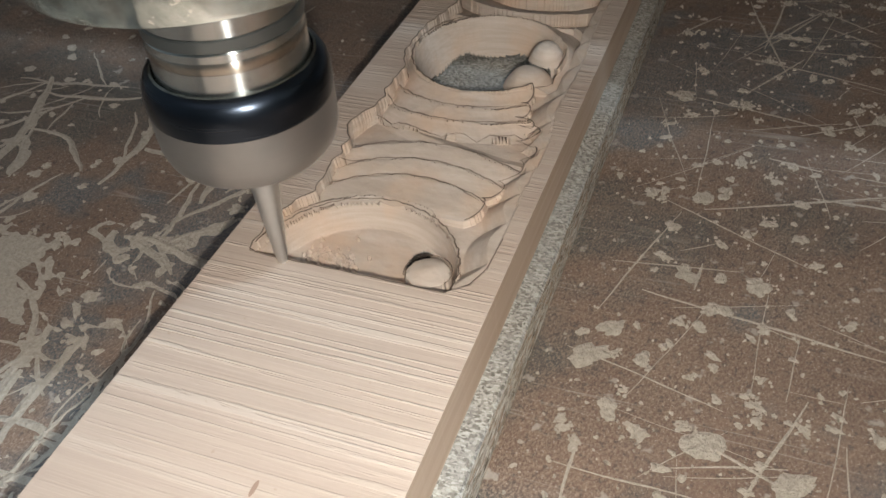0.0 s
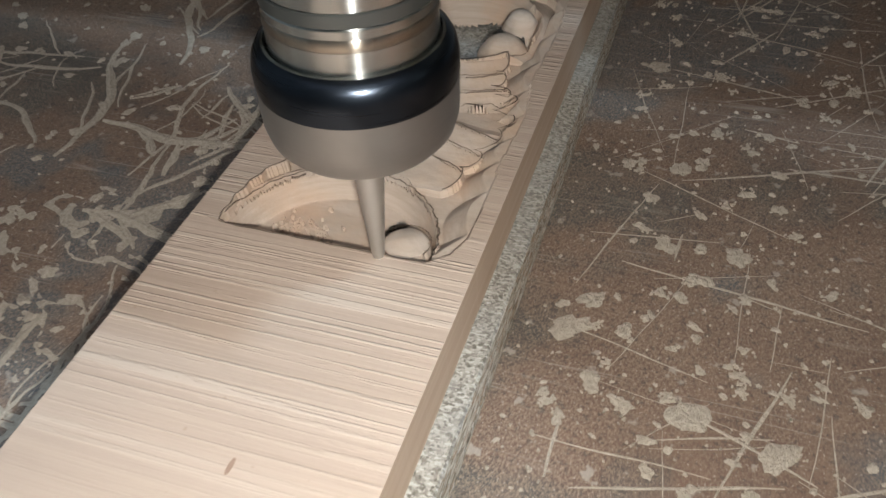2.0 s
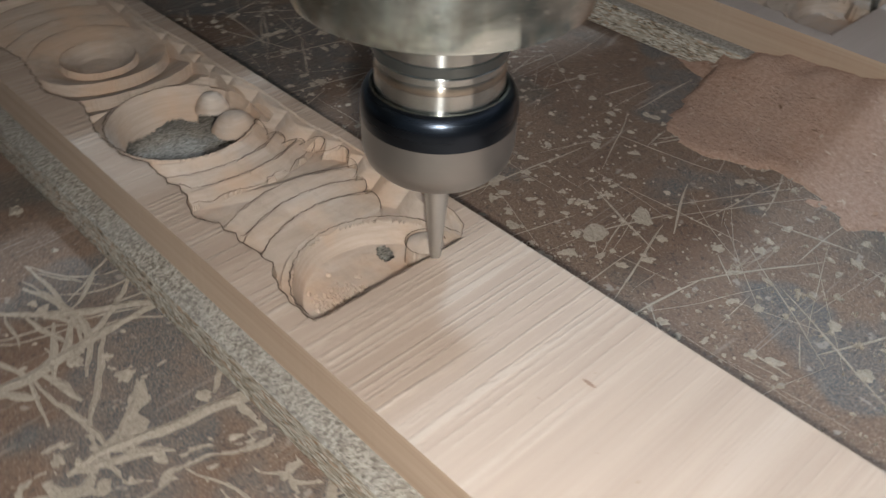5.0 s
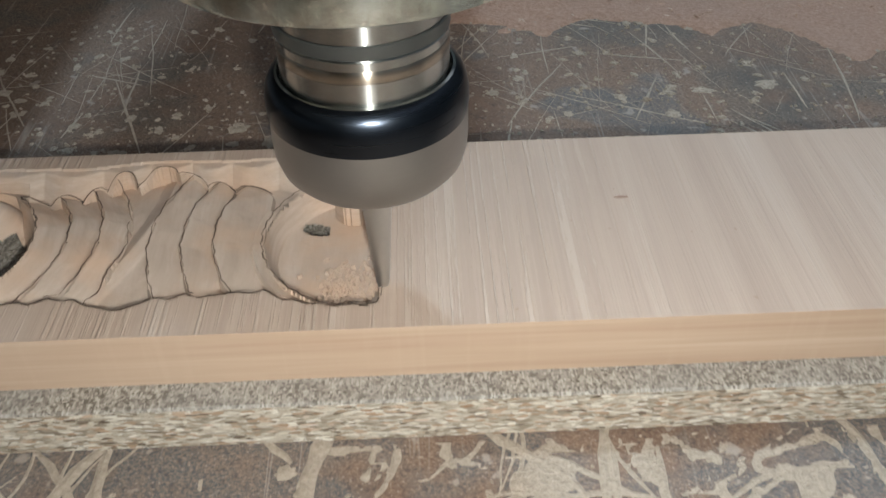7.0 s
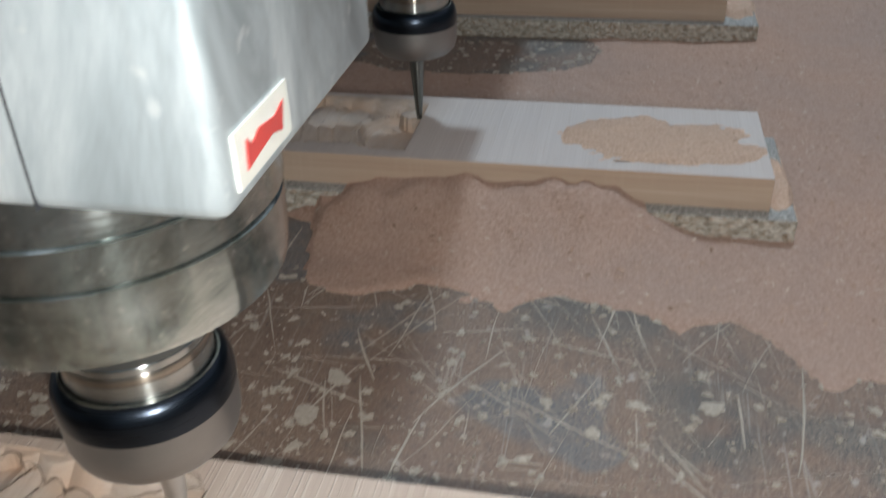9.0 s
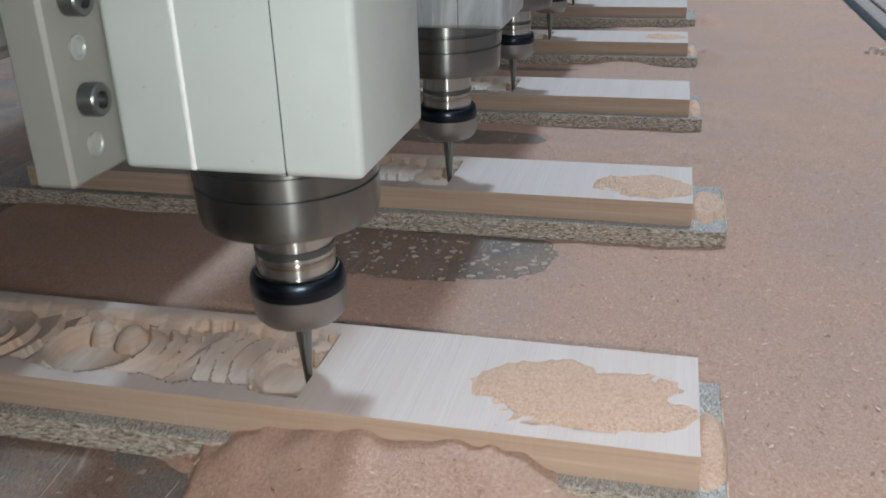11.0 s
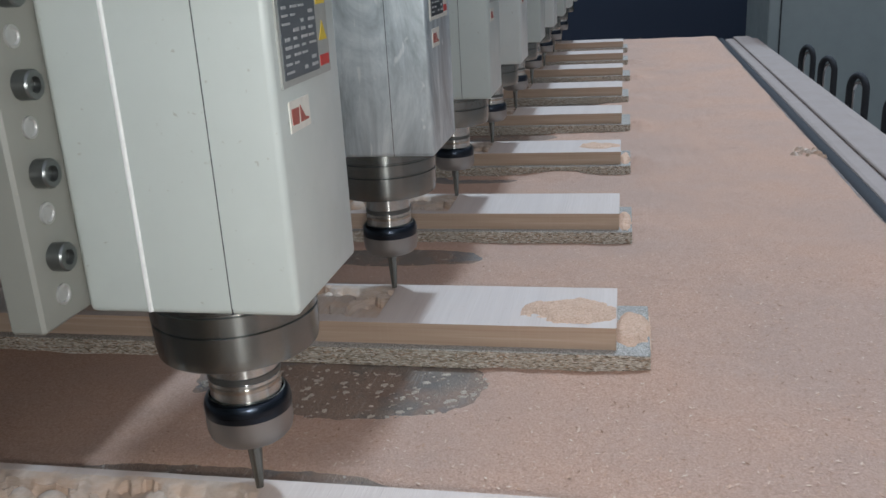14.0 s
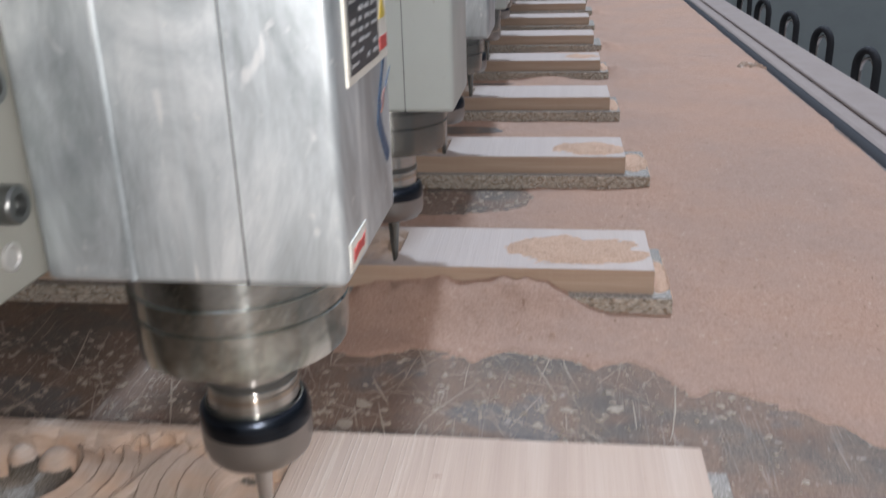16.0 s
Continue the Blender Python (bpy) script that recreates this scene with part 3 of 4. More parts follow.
def scorched_line(points, parent, width=0.00032):
    """A thin dark edge, cutter burn and painted step shade, laid on the relief."""
    verts, faces = [], []
    pts = np.array(points)
    around = [carve_depth(pts[:, 0] + dx, pts[:, 1] + dy) for dx in (-0.0006, 0, 0.0006) for dy in (-0.0006, 0, 0.0006)]
    z = TOP - np.minimum.reduce(around)
    # an even line: the highest nearby, then smoothed
    z = np.maximum.reduce([np.roll(np.pad(z, 4, "edge"), k)[4:-4] for k in range(-4, 5)])
    z = np.mean([np.roll(np.pad(z, 4, "edge"), k)[4:-4] for k in range(-4, 5)], axis=0)
    for i, (x, y) in enumerate(pts):
        a, b = pts[max(i - 1, 0)], pts[min(i + 1, len(pts) - 1)]
        d = (b - a) / (np.hypot(*(b - a)) + 1e-9)
        w = 0.42 * width * (0.4 + 1.2 * float(smooth_noise(np.array([x]), np.array([y]), 300, 8)[0]))
        for s in (-1, 1):
            verts.append((x - d[1] * w * s, y + d[0] * w * s, z[i] + 0.0004))
    for i in range(len(pts) - 1):
        faces.append((2 * i, 2 * i + 2, 2 * i + 3, 2 * i + 1))
    me = bpy.data.meshes.new("scorched_line")
    me.from_pydata([tuple(map(float, v)) for v in verts], [], faces)
    me.materials.append(SCORCH_SHADE)
    ob = new("scorched_line", me)
    ob.parent = parent
    ob["label"] = "dark scorched and shaded edge"
    return ob


def arc(middle, r, a0, a1, parent, width, keep=lambda x, y: True):
    """A scorched and shaded edge along part of a circle, only where keep() holds."""
    pts = []
    for t in np.arange(radians(a0), radians(a1), 0.00045 / r):
        q = r + 0.00022 * math.sin(t * 37) + 0.00012 * math.sin(t * 91)
        x, y = middle[0] + q * math.cos(t), middle[1] + q * math.sin(t)
        if x < CUTX and near_edge(x) + 0.0006 < y < far_edge(x) - 0.001 and keep(x, y):
            pts.append((x, y))
    if len(pts) > 8:
        scorched_line(pts, parent, width)


xs = np.arange(-0.20, CUTX, 0.0006)
scorched_line([(x, near_edge(x) - 0.0003) for x in xs], first, 0.00046)
scorched_line([(CUTX + 0.0006 + 0.00012 * math.sin(y * 700), y) for y in np.arange(-0.029, 0.0275, 0.0006)], first, 0.00050)
scorched_line([(x, far_edge(x) + 0.0003) for x in np.arange(0.034, CUTX, 0.0008)], first, 0.00028)
tips = np.arange(-0.047, 0.0255, 0.0003)
scorched_line([(x, float(y) - 0.0003) for x, y in zip(tips, cusp_edge(tips))], first, 0.00034)
for r in SHELLS:
    arc(FAN, r - 0.0003, 100, 262, first, 0.00034, lambda x, y: y < cusp_edge(np.array([x]))[0] - 0.0004)
for r in LEAVES[1:]:
    arc(RING, r, -52, 60, first, 0.00028, lambda x, y: y < cusp_edge(np.array([x]))[0] - 0.0004 and math.hypot(x - FAN[0], y - FAN[1]) > SHELLS[-1])
arc(DISC, 0.0296, 75, 285, first, 0.00042)
arc(RING, 0.0283, -150, 50, first, 0.00044)
arc((0.050, 0.019), 0.0065, 60, 300, first, 0.00028)

knot = bmesh.new()
bmesh.ops.create_circle(knot, cap_ends=True, segments=12, radius=1)
for v in knot.verts:
    v.co = Vector((0.126 + v.co.x * 0.0022, 0.0085 + v.co.y * 0.0006, TOP + 0.0003))
part("knot", knot, plain_material("brown_knot", (0.30, 0.19, 0.135), 0.7), first, "small brown knot")
second = workpiece(1, 0.0016)
tagged(second, "pale beech blank half carved with scrolls, dusty, on particle board", "workpiece", "workpieces in a row")
for k in range(2, COUNT):
    copy_thing(second, Matrix.Translation((shift(k), PITCH * k, 0)))


def underlay(k, over, y0, y1):
    bm = box(-0.34, END + over, y0, y1, 0.0, LIFT, 0.0007, 1)
    bm.normal_update()
    for f in bm.faces:
        f.material_index = 1 if f.normal.z > 0.7 else 0
    ob = link("underlay_board", bm, [CHIP, CHIPTOP])
    ob.location = (0, PITCH * k, 0)
    return tagged(ob, "grey particle board strip with rough chipped edges under the blank", "particle board", "particle boards in a row")


underlay(0, 0.014, -0.0485, 0.0465)
for k, over in zip(range(1, COUNT), (0.012, 0.024, 0.013, 0.013, 0.014, 0.012, 0.016, 0.012, 0.012)):
    underlay(k, over, -0.048, 0.046)

# ---------------------------------------------------------------- spindle heads


GREYPRINT = plain_material("grey_print", (0.42, 0.43, 0.43), 0.5)


def label_plate(head, x, y0, y1, z0, z1, paper, ink, label):
    plate = part("nameplate", box(x, x + 0.0008, y0, y1, z0, z1), paper, head, label)
    w, h = y1 - y0, z1 - z0
    part("print_field", box(x + 0.0008, x + 0.0011, y0 + 0.05 * w, y0 + 0.74 * w, z0 + 0.06 * h, z0 + 0.76 * h), ink, plate, "dark field of unreadable print")
    for i in range(9):
        z = z0 + h * (0.11 + 0.07 * i)
        for j, (a, b) in enumerate(((0.08, 0.22), (0.25, 0.38), (0.41, 0.54), (0.57, 0.71))):
            u = ((i * 7 + j * 5) % 6) / 6
            if u < 0.8:
                part("print_bar", box(x + 0.0011, x + 0.0013, y0 + w * (a + 0.04 * u), y0 + w * (b - 0.05 * ((i + j) % 3) / 2), z, z + h * (0.020 + 0.018 * u)), GREYPRINT, plate)
    part("print_mark", prism([(y0 + w * (0.16 + 0.09 * math.cos(a)), z0 + h * (0.88 + 0.08 * math.sin(a))) for a in (0, 1.57, 3.14, 4.71)], 0.0003, "x", x + 0.0008), RED, plate, "red mark")
    part("print_mark", box(x + 0.0008, x + 0.0011, y0 + 0.34 * w, y0 + 0.50 * w, z0 + 0.81 * h, z0 + 0.95 * h), GREEN, plate, "green mark")
    part("print_mark", box(x + 0.0008, x + 0.0011, y0 + 0.56 * w, y0 + 0.66 * w, z0 + 0.83 * h, z0 + 0.94 * h), ink, plate, "grey mark")
    part("print_mark", box(x + 0.0008, x + 0.0011, y0 + 0.78 * w, y0 + 0.97 * w, z0 + 0.66 * h, z0 + 0.80 * h), YELLOW, plate, "yellow mark")
    part("warning_triangle", prism([(y0 + 0.79 * w, z0 + 0.32 * h), (y0 + 0.96 * w, z0 + 0.32 * h), (y0 + 0.875 * w, z0 + 0.50 * h)], 0.0003, "x", x + 0.0008), YELLOW, plate, "yellow warning triangle")
    part("print_mark", box(x + 0.0008, x + 0.0011, y0 + 0.78 * w, y0 + 0.97 * w, z0 + 0.08 * h, z0 + 0.18 * h), RED, plate, "red bar")


def bolt(parent, x, y, z, r=0.0055):
    b = part("bolt", lathe([(r, 0), (r, 0.006), (r * 0.9, 0.0068), (r * 0.55, 0.0068), (r * 0.5, 0.004), (0, 0.004)], 20), STEEL_DARK, parent, "", True)
    b.matrix_basis = Matrix.Translation((x, y, z)) @ pose(0, 0, 0, 0, 90, 0)
    return b


DOWEL = plain_material("dull_dowel_steel", (0.42, 0.42, 0.40), 0.45, 0.4)
STEEL_DARK = plain_material("oiled_bolt_steel", (0.16, 0.17, 0.165), 0.35, 0.9)
TARNISH = steel_material("tarnished_steel", (0.50, 0.44, 0.37), 0.24, 0.05, 1.0)
BX, BY = 0.050, 0.0425          # housing, from the spindle's axis
BOX0 = 0.1215                   # its lower edge above the cutter's tip


def spindle_head(k, skin, label):
    """Origin at the cutter's tip."""
    head = new("spindle_head")
    tagged(head, label, "spindle head", "spindle heads in a row")
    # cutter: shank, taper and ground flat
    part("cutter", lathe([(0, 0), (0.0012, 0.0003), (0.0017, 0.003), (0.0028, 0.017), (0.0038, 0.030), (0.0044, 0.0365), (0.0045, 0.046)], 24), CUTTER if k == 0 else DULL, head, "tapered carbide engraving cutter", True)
    nut = part("collet_nut", lathe([(0.00455, 0.0395), (0.01417, 0.0390), (0.01843, 0.0398), (0.02051, 0.0422), (0.02145, 0.0455), (0.02164, 0.0490), (0.02164, 0.0545)], 72), GROUND, head, "grey spinning collet nut", True)
    part("shoulder", lathe([(0.02164, 0.0545), (0.02183, 0.0560), (0.02183, 0.0590), (0.02136, 0.0615), (0.02032, 0.0634), (0.01909, 0.0642)], 72), BLACK, nut, "glossy black rounded shoulder", True)
    part("rim", lathe([(0.01909, 0.0642), (0.01852, 0.0644), (0.01814, 0.0636), (0.01795, 0.0590)], 72), STEEL, nut, "bright inner rim", True)
    neck = part("neck", lathe([(0.01786, 0.0590), (0.01786, 0.0735), (0.01701, 0.0745), (0.01701, 0.0760), (0.01767, 0.0765), (0.01767, 0.0925)], 72), NECK, head, "polished steel spindle nose", True)
    part("dark_ring", lathe([(0.01777, 0.0740), (0.01814, 0.0743), (0.01814, 0.0768), (0.01777, 0.0771)], 72), STEEL_DARK, neck, "dark groove ring", True)
    part("tarnish_ring", lathe([(0.01786, 0.0690), (0.01800, 0.0692), (0.01800, 0.0716), (0.01786, 0.0718)], 72), TARNISH, neck, "heat-tarnished brown ring", True)
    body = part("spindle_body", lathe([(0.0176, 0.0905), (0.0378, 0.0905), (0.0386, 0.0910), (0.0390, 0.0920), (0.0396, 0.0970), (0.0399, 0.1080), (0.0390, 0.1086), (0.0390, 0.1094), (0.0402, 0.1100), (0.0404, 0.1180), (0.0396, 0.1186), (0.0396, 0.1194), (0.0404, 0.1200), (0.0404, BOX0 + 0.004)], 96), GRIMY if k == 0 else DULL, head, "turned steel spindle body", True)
    # housing with bevelled uprights, a raised strip and a seam on each flank
    # unseen upper length is added so the heads shade the table between rows
    hz = BOX0 + 0.44
    seam_x, strip_x = 0.0190, -0.0205
    hb = box(-0.050, BX, -BY, BY, BOX0, hz, 0.0032, 3)
    housing = part("housing", hb, skin, head, "", True)
    part("seam", box(seam_x, seam_x + 0.00035, -BY - 0.0003, BY + 0.0003, BOX0 + 0.0005, hz), DARK, housing, "dark seam")
    # on cream heads the strip is white, a highlight painted as colour
    part("edge_strip", box(strip_x, strip_x + 0.0022, -BY - 0.0009, BY + 0.0009, BOX0 + 0.001, hz, 0.0006, 1), STRIP_HIGHLIGHT if skin is CREAM else skin, housing, "raised strip along the flank")
    c0, deep = (0.119, 0.062) if k == 0 else (0.148, 2 * BY + 0.020)
    cap = part("cap", prism([(0.0, BOX0 + c0 + 0.012), (0.010, BOX0 + c0), (BX + 0.008, BOX0 + c0), (BX + 0.016, BOX0 + c0 + 0.010), (BX + 0.016, BOX0 + 0.24), (0.0, BOX0 + 0.24)], deep, "y", -BY - 0.010), CREAM, head, "cream sheet metal cap with bolts")
    for x, z in ((0.012, 0.014), (0.040, 0.035)):
        part("bolt", lathe([(0.0042, 0), (0.0042, 0.003), (0.0034, 0.0042), (0, 0.0045)], 16), CHROME, cap, "", True).matrix_basis = Matrix.Translation((x, -BY - 0.010, BOX0 + c0 + z)) @ pose(0, 0, 0, 90, 0, 0)
    # slide plate with its bolts
    plate = part("slide_plate", box(-0.067, -0.0502, -0.074, 0.074, BOX0 + 0.002, hz + 0.02, 0.0015, 1), BEAM_PLATE, head, "grey slide plate with bolts")
    for i in range(6):
        bolt(plate, -0.0502, -0.058, BOX0 + 0.032 + 0.036 * i, 0.0062)
        bolt(plate, -0.0502, 0.058, BOX0 + 0.032 + 0.036 * i, 0.0062)
    for i in range(7):
        part("dowel_hole", lathe([(0.0046, 0), (0.0046, 0.0010), (0.0036, 0.0012), (0.0030, 0.0005), (0, 0.0005)], 20), DOWEL, plate).matrix_basis = Matrix.Translation((-0.0502, -0.058, BOX0 + 0.015 + 0.036 * i)) @ pose(0, 0, 0, 0, 90, 0)
    return head


# white stands for the bright highlight along the cream housing's strip
STRIP_HIGHLIGHT = plain_material("strip_highlight", (0.85, 0.86, 0.83), 0.3)
BEAM_PLATE = paint_material("slide_plate_enamel", (0.25, 0.25, 0.22), 0.45)


def marker_arrow(head, x):
    """A hand-drawn blue arrow head."""
    strokes = [[(0.025, 0.066), (0.020, 0.060), (0.014, 0.053), (0.010, 0.0455)],
               [(0.010, 0.0455), (0.015, 0.0375), (0.021, 0.031), (0.0245, 0.0275)],
               [(0.012, 0.047), (0.022, 0.052), (0.033, 0.058)]]
    for s in strokes:
        pts = [(y + 0.008, z + BOX0 - 0.004) for y, z in s]
        left = [(y + 0.0027, z + 0.0016) for y, z in pts]
        right = [(y - 0.0027, z - 0.0016) for y, z in pts][::-1]
        part("marker_stroke", prism(left + right, 0.0004, "x", x), BLUE, head, "blue marker stroke")
    part("red_smudge", prism([(0.0235, BOX0 + 0.0420), (0.0285, BOX0 + 0.0445), (0.0320, BOX0 + 0.0500), (0.0290, BOX0 + 0.0490), (0.0245, BOX0 + 0.0455)], 0.0003, "x", x), SMUDGE, head, "faint red marker smudge")


FADED = plain_material("faded_label", (0.36, 0.37, 0.34), 0.4)
SLATE = plain_material("faded_print", (0.10, 0.115, 0.125), 0.4)
heads = []
for k in range(COUNT):
    silver = k in (0, 2)
    BOX0 = {0: 0.129, 2: 0.126}.get(k, 0.1215)
    BX = 0.052 if k == 0 else 0.050
    skin = ZINC if silver else (CREAM if k % 2 else WHITE)
    head = spindle_head(k, skin, ("brushed aluminium" if silver else "cream enamelled" if k % 2 else "off-white enamelled") + " milling spindle head with black collet nut and tapered cutter")
    label_plate(head, BX, -0.028 if k == 0 else -0.035, 0.038 if k == 0 else 0.027, BOX0 + (0.061 if k == 0 else 0.096), BOX0 + (0.107 if k == 0 else 0.142),
                PAPER if silver else FADED, INK if silver else SLATE, "printed rating plate" if silver else "faded grey rating plate")
    if k == 0:
        marker_arrow(head, BX)
        part("red_sticker", box(BX, BX + 0.0005, -0.0385, -0.0150, BOX0 + 0.004, BOX0 + 0.0135), PAPER, head, "white sticker with a red mark")
        part("red_mark", prism([(-0.035, BOX0 + 0.0062), (-0.031, BOX0 + 0.0068), (-0.024, BOX0 + 0.0075), (-0.0195, BOX0 + 0.0062), (-0.0180, BOX0 + 0.0110), (-0.022, BOX0 + 0.0098), (-0.029, BOX0 + 0.0108), (-0.032, BOX0 + 0.0095), (-0.0345, BOX0 + 0.0112)], 0.0003, "x", BX + 0.0005), RED, head)
    else:
        part("red_sticker", box(BX, BX + 0.0005, -0.030, -0.006, BOX0 + 0.077, BOX0 + 0.090), PAPER, head, "white sticker with a red mark")
        for pts in ([(-0.0280, 0.0868), (-0.0280, 0.0802), (-0.0205, 0.0798), (-0.0198, 0.0866)], [(-0.0180, 0.0872), (-0.0180, 0.0800), (-0.0085, 0.0799), (-0.0085, 0.0808), (-0.0125, 0.0815)]):
            part("red_mark", prism([(y, z + BOX0) for y, z in pts], 0.0003, "x", BX + 0.0005), RUST, head, "faded red mark")
    heads.append(head)

# beam that carries the heads
beam = link("gantry_beam", box(-0.40, -0.105, -0.55, TABLE_Y1, 0.17, 0.56, 0.004), BEAM)
tagged(beam, "long grey gantry beam behind the spindle heads", "gantry beam")
# added panel: keeps a stripe of hall light off the table behind the heads
part("front_panel", box(-0.1045, -0.0610, -0.55, TABLE_Y1, 0.185, 0.57, 0.003, 1), BEAM_PLATE, beam, "added grey panel that blocks the hall light")
for y in (-0.60, TABLE_Y1):
    part("upright", box(-0.42, -0.10, y, y + 0.05, 0.0, 0.55, 0.004), BEAM, beam)

# ---------------------------------------------------------------- sawdust


def dust_height(x, y):
    """Thickness of the loose sawdust on the table; below zero the laminate is bare."""
    n = fbm(x, y, 16, 31, 4) - 0.5
    n2 = fbm(x, y, 70, 51, 3) - 0.5
    h = 0.0022 + 0.004 * n + 0.0012 * n2

    def bare(cx, cy, rx, ry, power=1.0):
        q = np.hypot((x - cx) / rx, (y - cy) / ry)
        return np.clip((1.0 - q) * 2.2 + n * 1.4 + n2 * 0.5, 0, 1)
    gap = np.zeros_like(x)
    # before and beside the first workpiece
    side = np.interp(x, [-0.9, 0.020, 0.028, 0.035, 0.060, 0.09, 0.127, 0.146, 0.171, 0.20, 0.224, 0.241, 0.253, 0.269, 0.33, 0.45], [0.262, 0.262, 0.205, 0.187, 0.184, 0.191, 0.187, 0.197, 0.191, 0.175, 0.184, 0.171, 0.151, 0.158, 0.11, 0.02])
    gap = np.maximum(gap, np.clip((side + 0.03 * n + 0.02 * n2 - y) / 0.012, 0, 1))
    # oval clearings before the next rows
    for k, (cx, rx, dy, ry) in {1: (0.045, 0.13, 0.215, 0.062), 2: (0.02, 0.10, 0.20, 0.03), 3: (0.05, 0.12, 0.235, 0.03), 4: (0.05, 0.10, 0.22, 0.04), 5: (0.09, 0.12, 0.23, 0.045), 6: (0.05, 0.11, 0.23, 0.04), 7: (0.04, 0.1, 0.23, 0.04)}.items():
        gap = np.maximum(gap, bare(cx, PITCH * k + dy, rx, ry))
    gap = np.maximum(gap, bare(0.03, PITCH + 0.072, 0.14, 0.030))
    # narrow bare band on the far side of each blank
    for k in range(1, COUNT):
        gap = np.maximum(gap, bare(0.10, PITCH * k + 0.052, 0.16, 0.012) * 0.9)
    h = h - gap * 0.0075
    # banked up before the second and fourth rows
    for k, amount in ((1, 0.0200), (4, 0.010)):
        yy = PITCH * k - 0.0485
        bank = np.clip(1 - np.maximum(yy - 0.001 - y, 0) / 0.040, 0, 1) ** 1.3 * (y < yy + 0.012) * np.clip((0.215 - x) / 0.06, 0, 1) * np.clip((x + 0.03) / 0.08, 0, 1)
        h = h + amount * bank * (0.9 + 0.7 * n + 0.5 * n2)
        heap = np.exp(-(((x - 0.268) / 0.02) ** 2 + ((y - PITCH * k) / 0.035) ** 2))
        h = h + 0.008 * heap
    for k in range(2, COUNT):
        heap = np.exp(-(((x - 0.272) / 0.018) ** 2 + ((y - PITCH * k + 0.005) / 0.035) ** 2))
        h = h + (0.006 + 0.004 * ((k * 7) % 3)) * heap * (0.8 + n)
    ridge = np.exp(-(((x - 0.115) / 0.05) ** 2 + ((y - 2 * PITCH - 0.105 - 0.2 * (x - 0.1)) / 0.012) ** 2))
    h = h + 0.006 * ridge * (0.6 + 1.2 * n)
    edge = np.clip((table_edge(y) - 0.003 - x) / 0.01, 0, 1) * np.clip((TABLE_Y1 - 0.01 - y) / 0.02, 0, 1)
    return np.where(edge > 0, np.maximum(h, -0.004), -0.004)


def sawdust():
    X = np.arange(-0.30, 0.558, 0.0035)
    Y = np.concatenate([np.arange(0.04, 0.75, 0.0032), np.arange(0.75, TABLE_Y1, 0.006)])
    gx, gy = np.meshgrid(X, Y, indexing="ij")
    Z = dust_height(gx, gy)
    Z = Z + (smooth_noise(gx, gy, 190, 91) - 0.5) * 0.0011
    hit = np.maximum.reduce([Z[:-1, :-1], Z[1:, :-1], Z[:-1, 1:], Z[1:, 1:]]) > -0.0005
    ob = new("sawdust", grid_mesh("sawdust", X, Y, Z, hit, DUST))
    tagged(ob, "reddish brown sawdust spread over the table", "sawdust", kind="stuff")


sawdust()


def top_pile(k, x0, x1, y0, y1, h, z=TOP):
    """A flat oval heap on a blank's uncut end."""
    X, Y = np.linspace(x0, x1, 60), np.linspace(y0, y1, 34)
    gx, gy = np.meshgrid(X, Y, indexing="ij")
    q = np.hypot((gx - (x0 + x1) / 2) / (x1 - x0) * 2, (gy - (y0 + y1) / 2) / (y1 - y0) * 2)
    n = fbm(gx, gy + k, 60, 5 + k, 3) - 0.5
    Z = h * np.clip((1 - q ** 3) + 1.9 * n - 0.05, -0.4, 1) + (smooth_noise(gx, gy, 260, 3) - 0.5) * 0.0013
    ob = new("sawdust_pile", grid_mesh("sawdust_pile", X, Y, Z, None, PALE))
    ob.location = (0, PITCH * k, z)
    tagged(ob, "oval heap of pale sawdust on the blank", "sawdust", "heaps on the blanks", "stuff")


top_pile(1, 0.138, 0.2425, -0.031, 0.024, 0.0028)
top_pile(1, 0.2415, 0.2560, -0.044, 0.026, 0.0045, LIFT)
top_pile(2, 0.2415, 0.2680, -0.034, 0.028, 0.0045, LIFT)
top_pile(3, 0.2415, 0.2560, -0.044, 0.020, 0.004, LIFT)
top_pile(4, 0.2415, 0.2560, -0.040, 0.028, 0.004, LIFT)
top_pile(2, 0.172, 0.2425, -0.034, 0.015, 0.0030)
top_pile(4, 0.185, 0.2425, -0.020, 0.020, 0.0020)

# flakes of dust stuck to the bare laminate
rng = random.Random(11)


def flakes(name, spots, material, label, tall=0.0006):
    verts, faces = [], []
    for x, y, r, z in spots:
        n = rng.randint(10, 16)
        ph, sq = rng.random() * 6.3, rng.uniform(0.5, 1.0)
        ring = []
        if r > 0.0016:
            n = 34
        waves = [(k, rng.uniform(0, 6.3), rng.uniform(0.06, 0.34) / k ** 0.5) for k in (2, 3, 5, 7)]
        for i in range(n):
            a = 2 * math.pi * i / n
            q = r * (1 + sum(h * math.sin(k * a + p) for k, p, h in waves)) * rng.uniform(0.92, 1.06)
            u, v = q * math.cos(a), q * sq * math.sin(a)
            ring.append((x + u * math.cos(ph) - v * math.sin(ph), y + u * math.sin(ph) + v * math.cos(ph)))
        b = len(verts)
        verts += [(p[0], p[1], z + 0.0001) for p in ring] + [(x + (p[0] - x) * 0.62, y + (p[1] - y) * 0.62, z + tall * rng.uniform(0.5, 1.2)) for p in ring]
        for i in range(n):
            j = (i + 1) % n
            faces.append((b + i, b + j, b + n + j, b + n + i))
        faces.append(tuple(b + n + i for i in range(n)))
    me = bpy.data.meshes.new(name)
    me.from_pydata(verts, [], faces)
    me.materials.append(material)
    return tagged(new(name, me), label, "sawdust", kind="stuff")


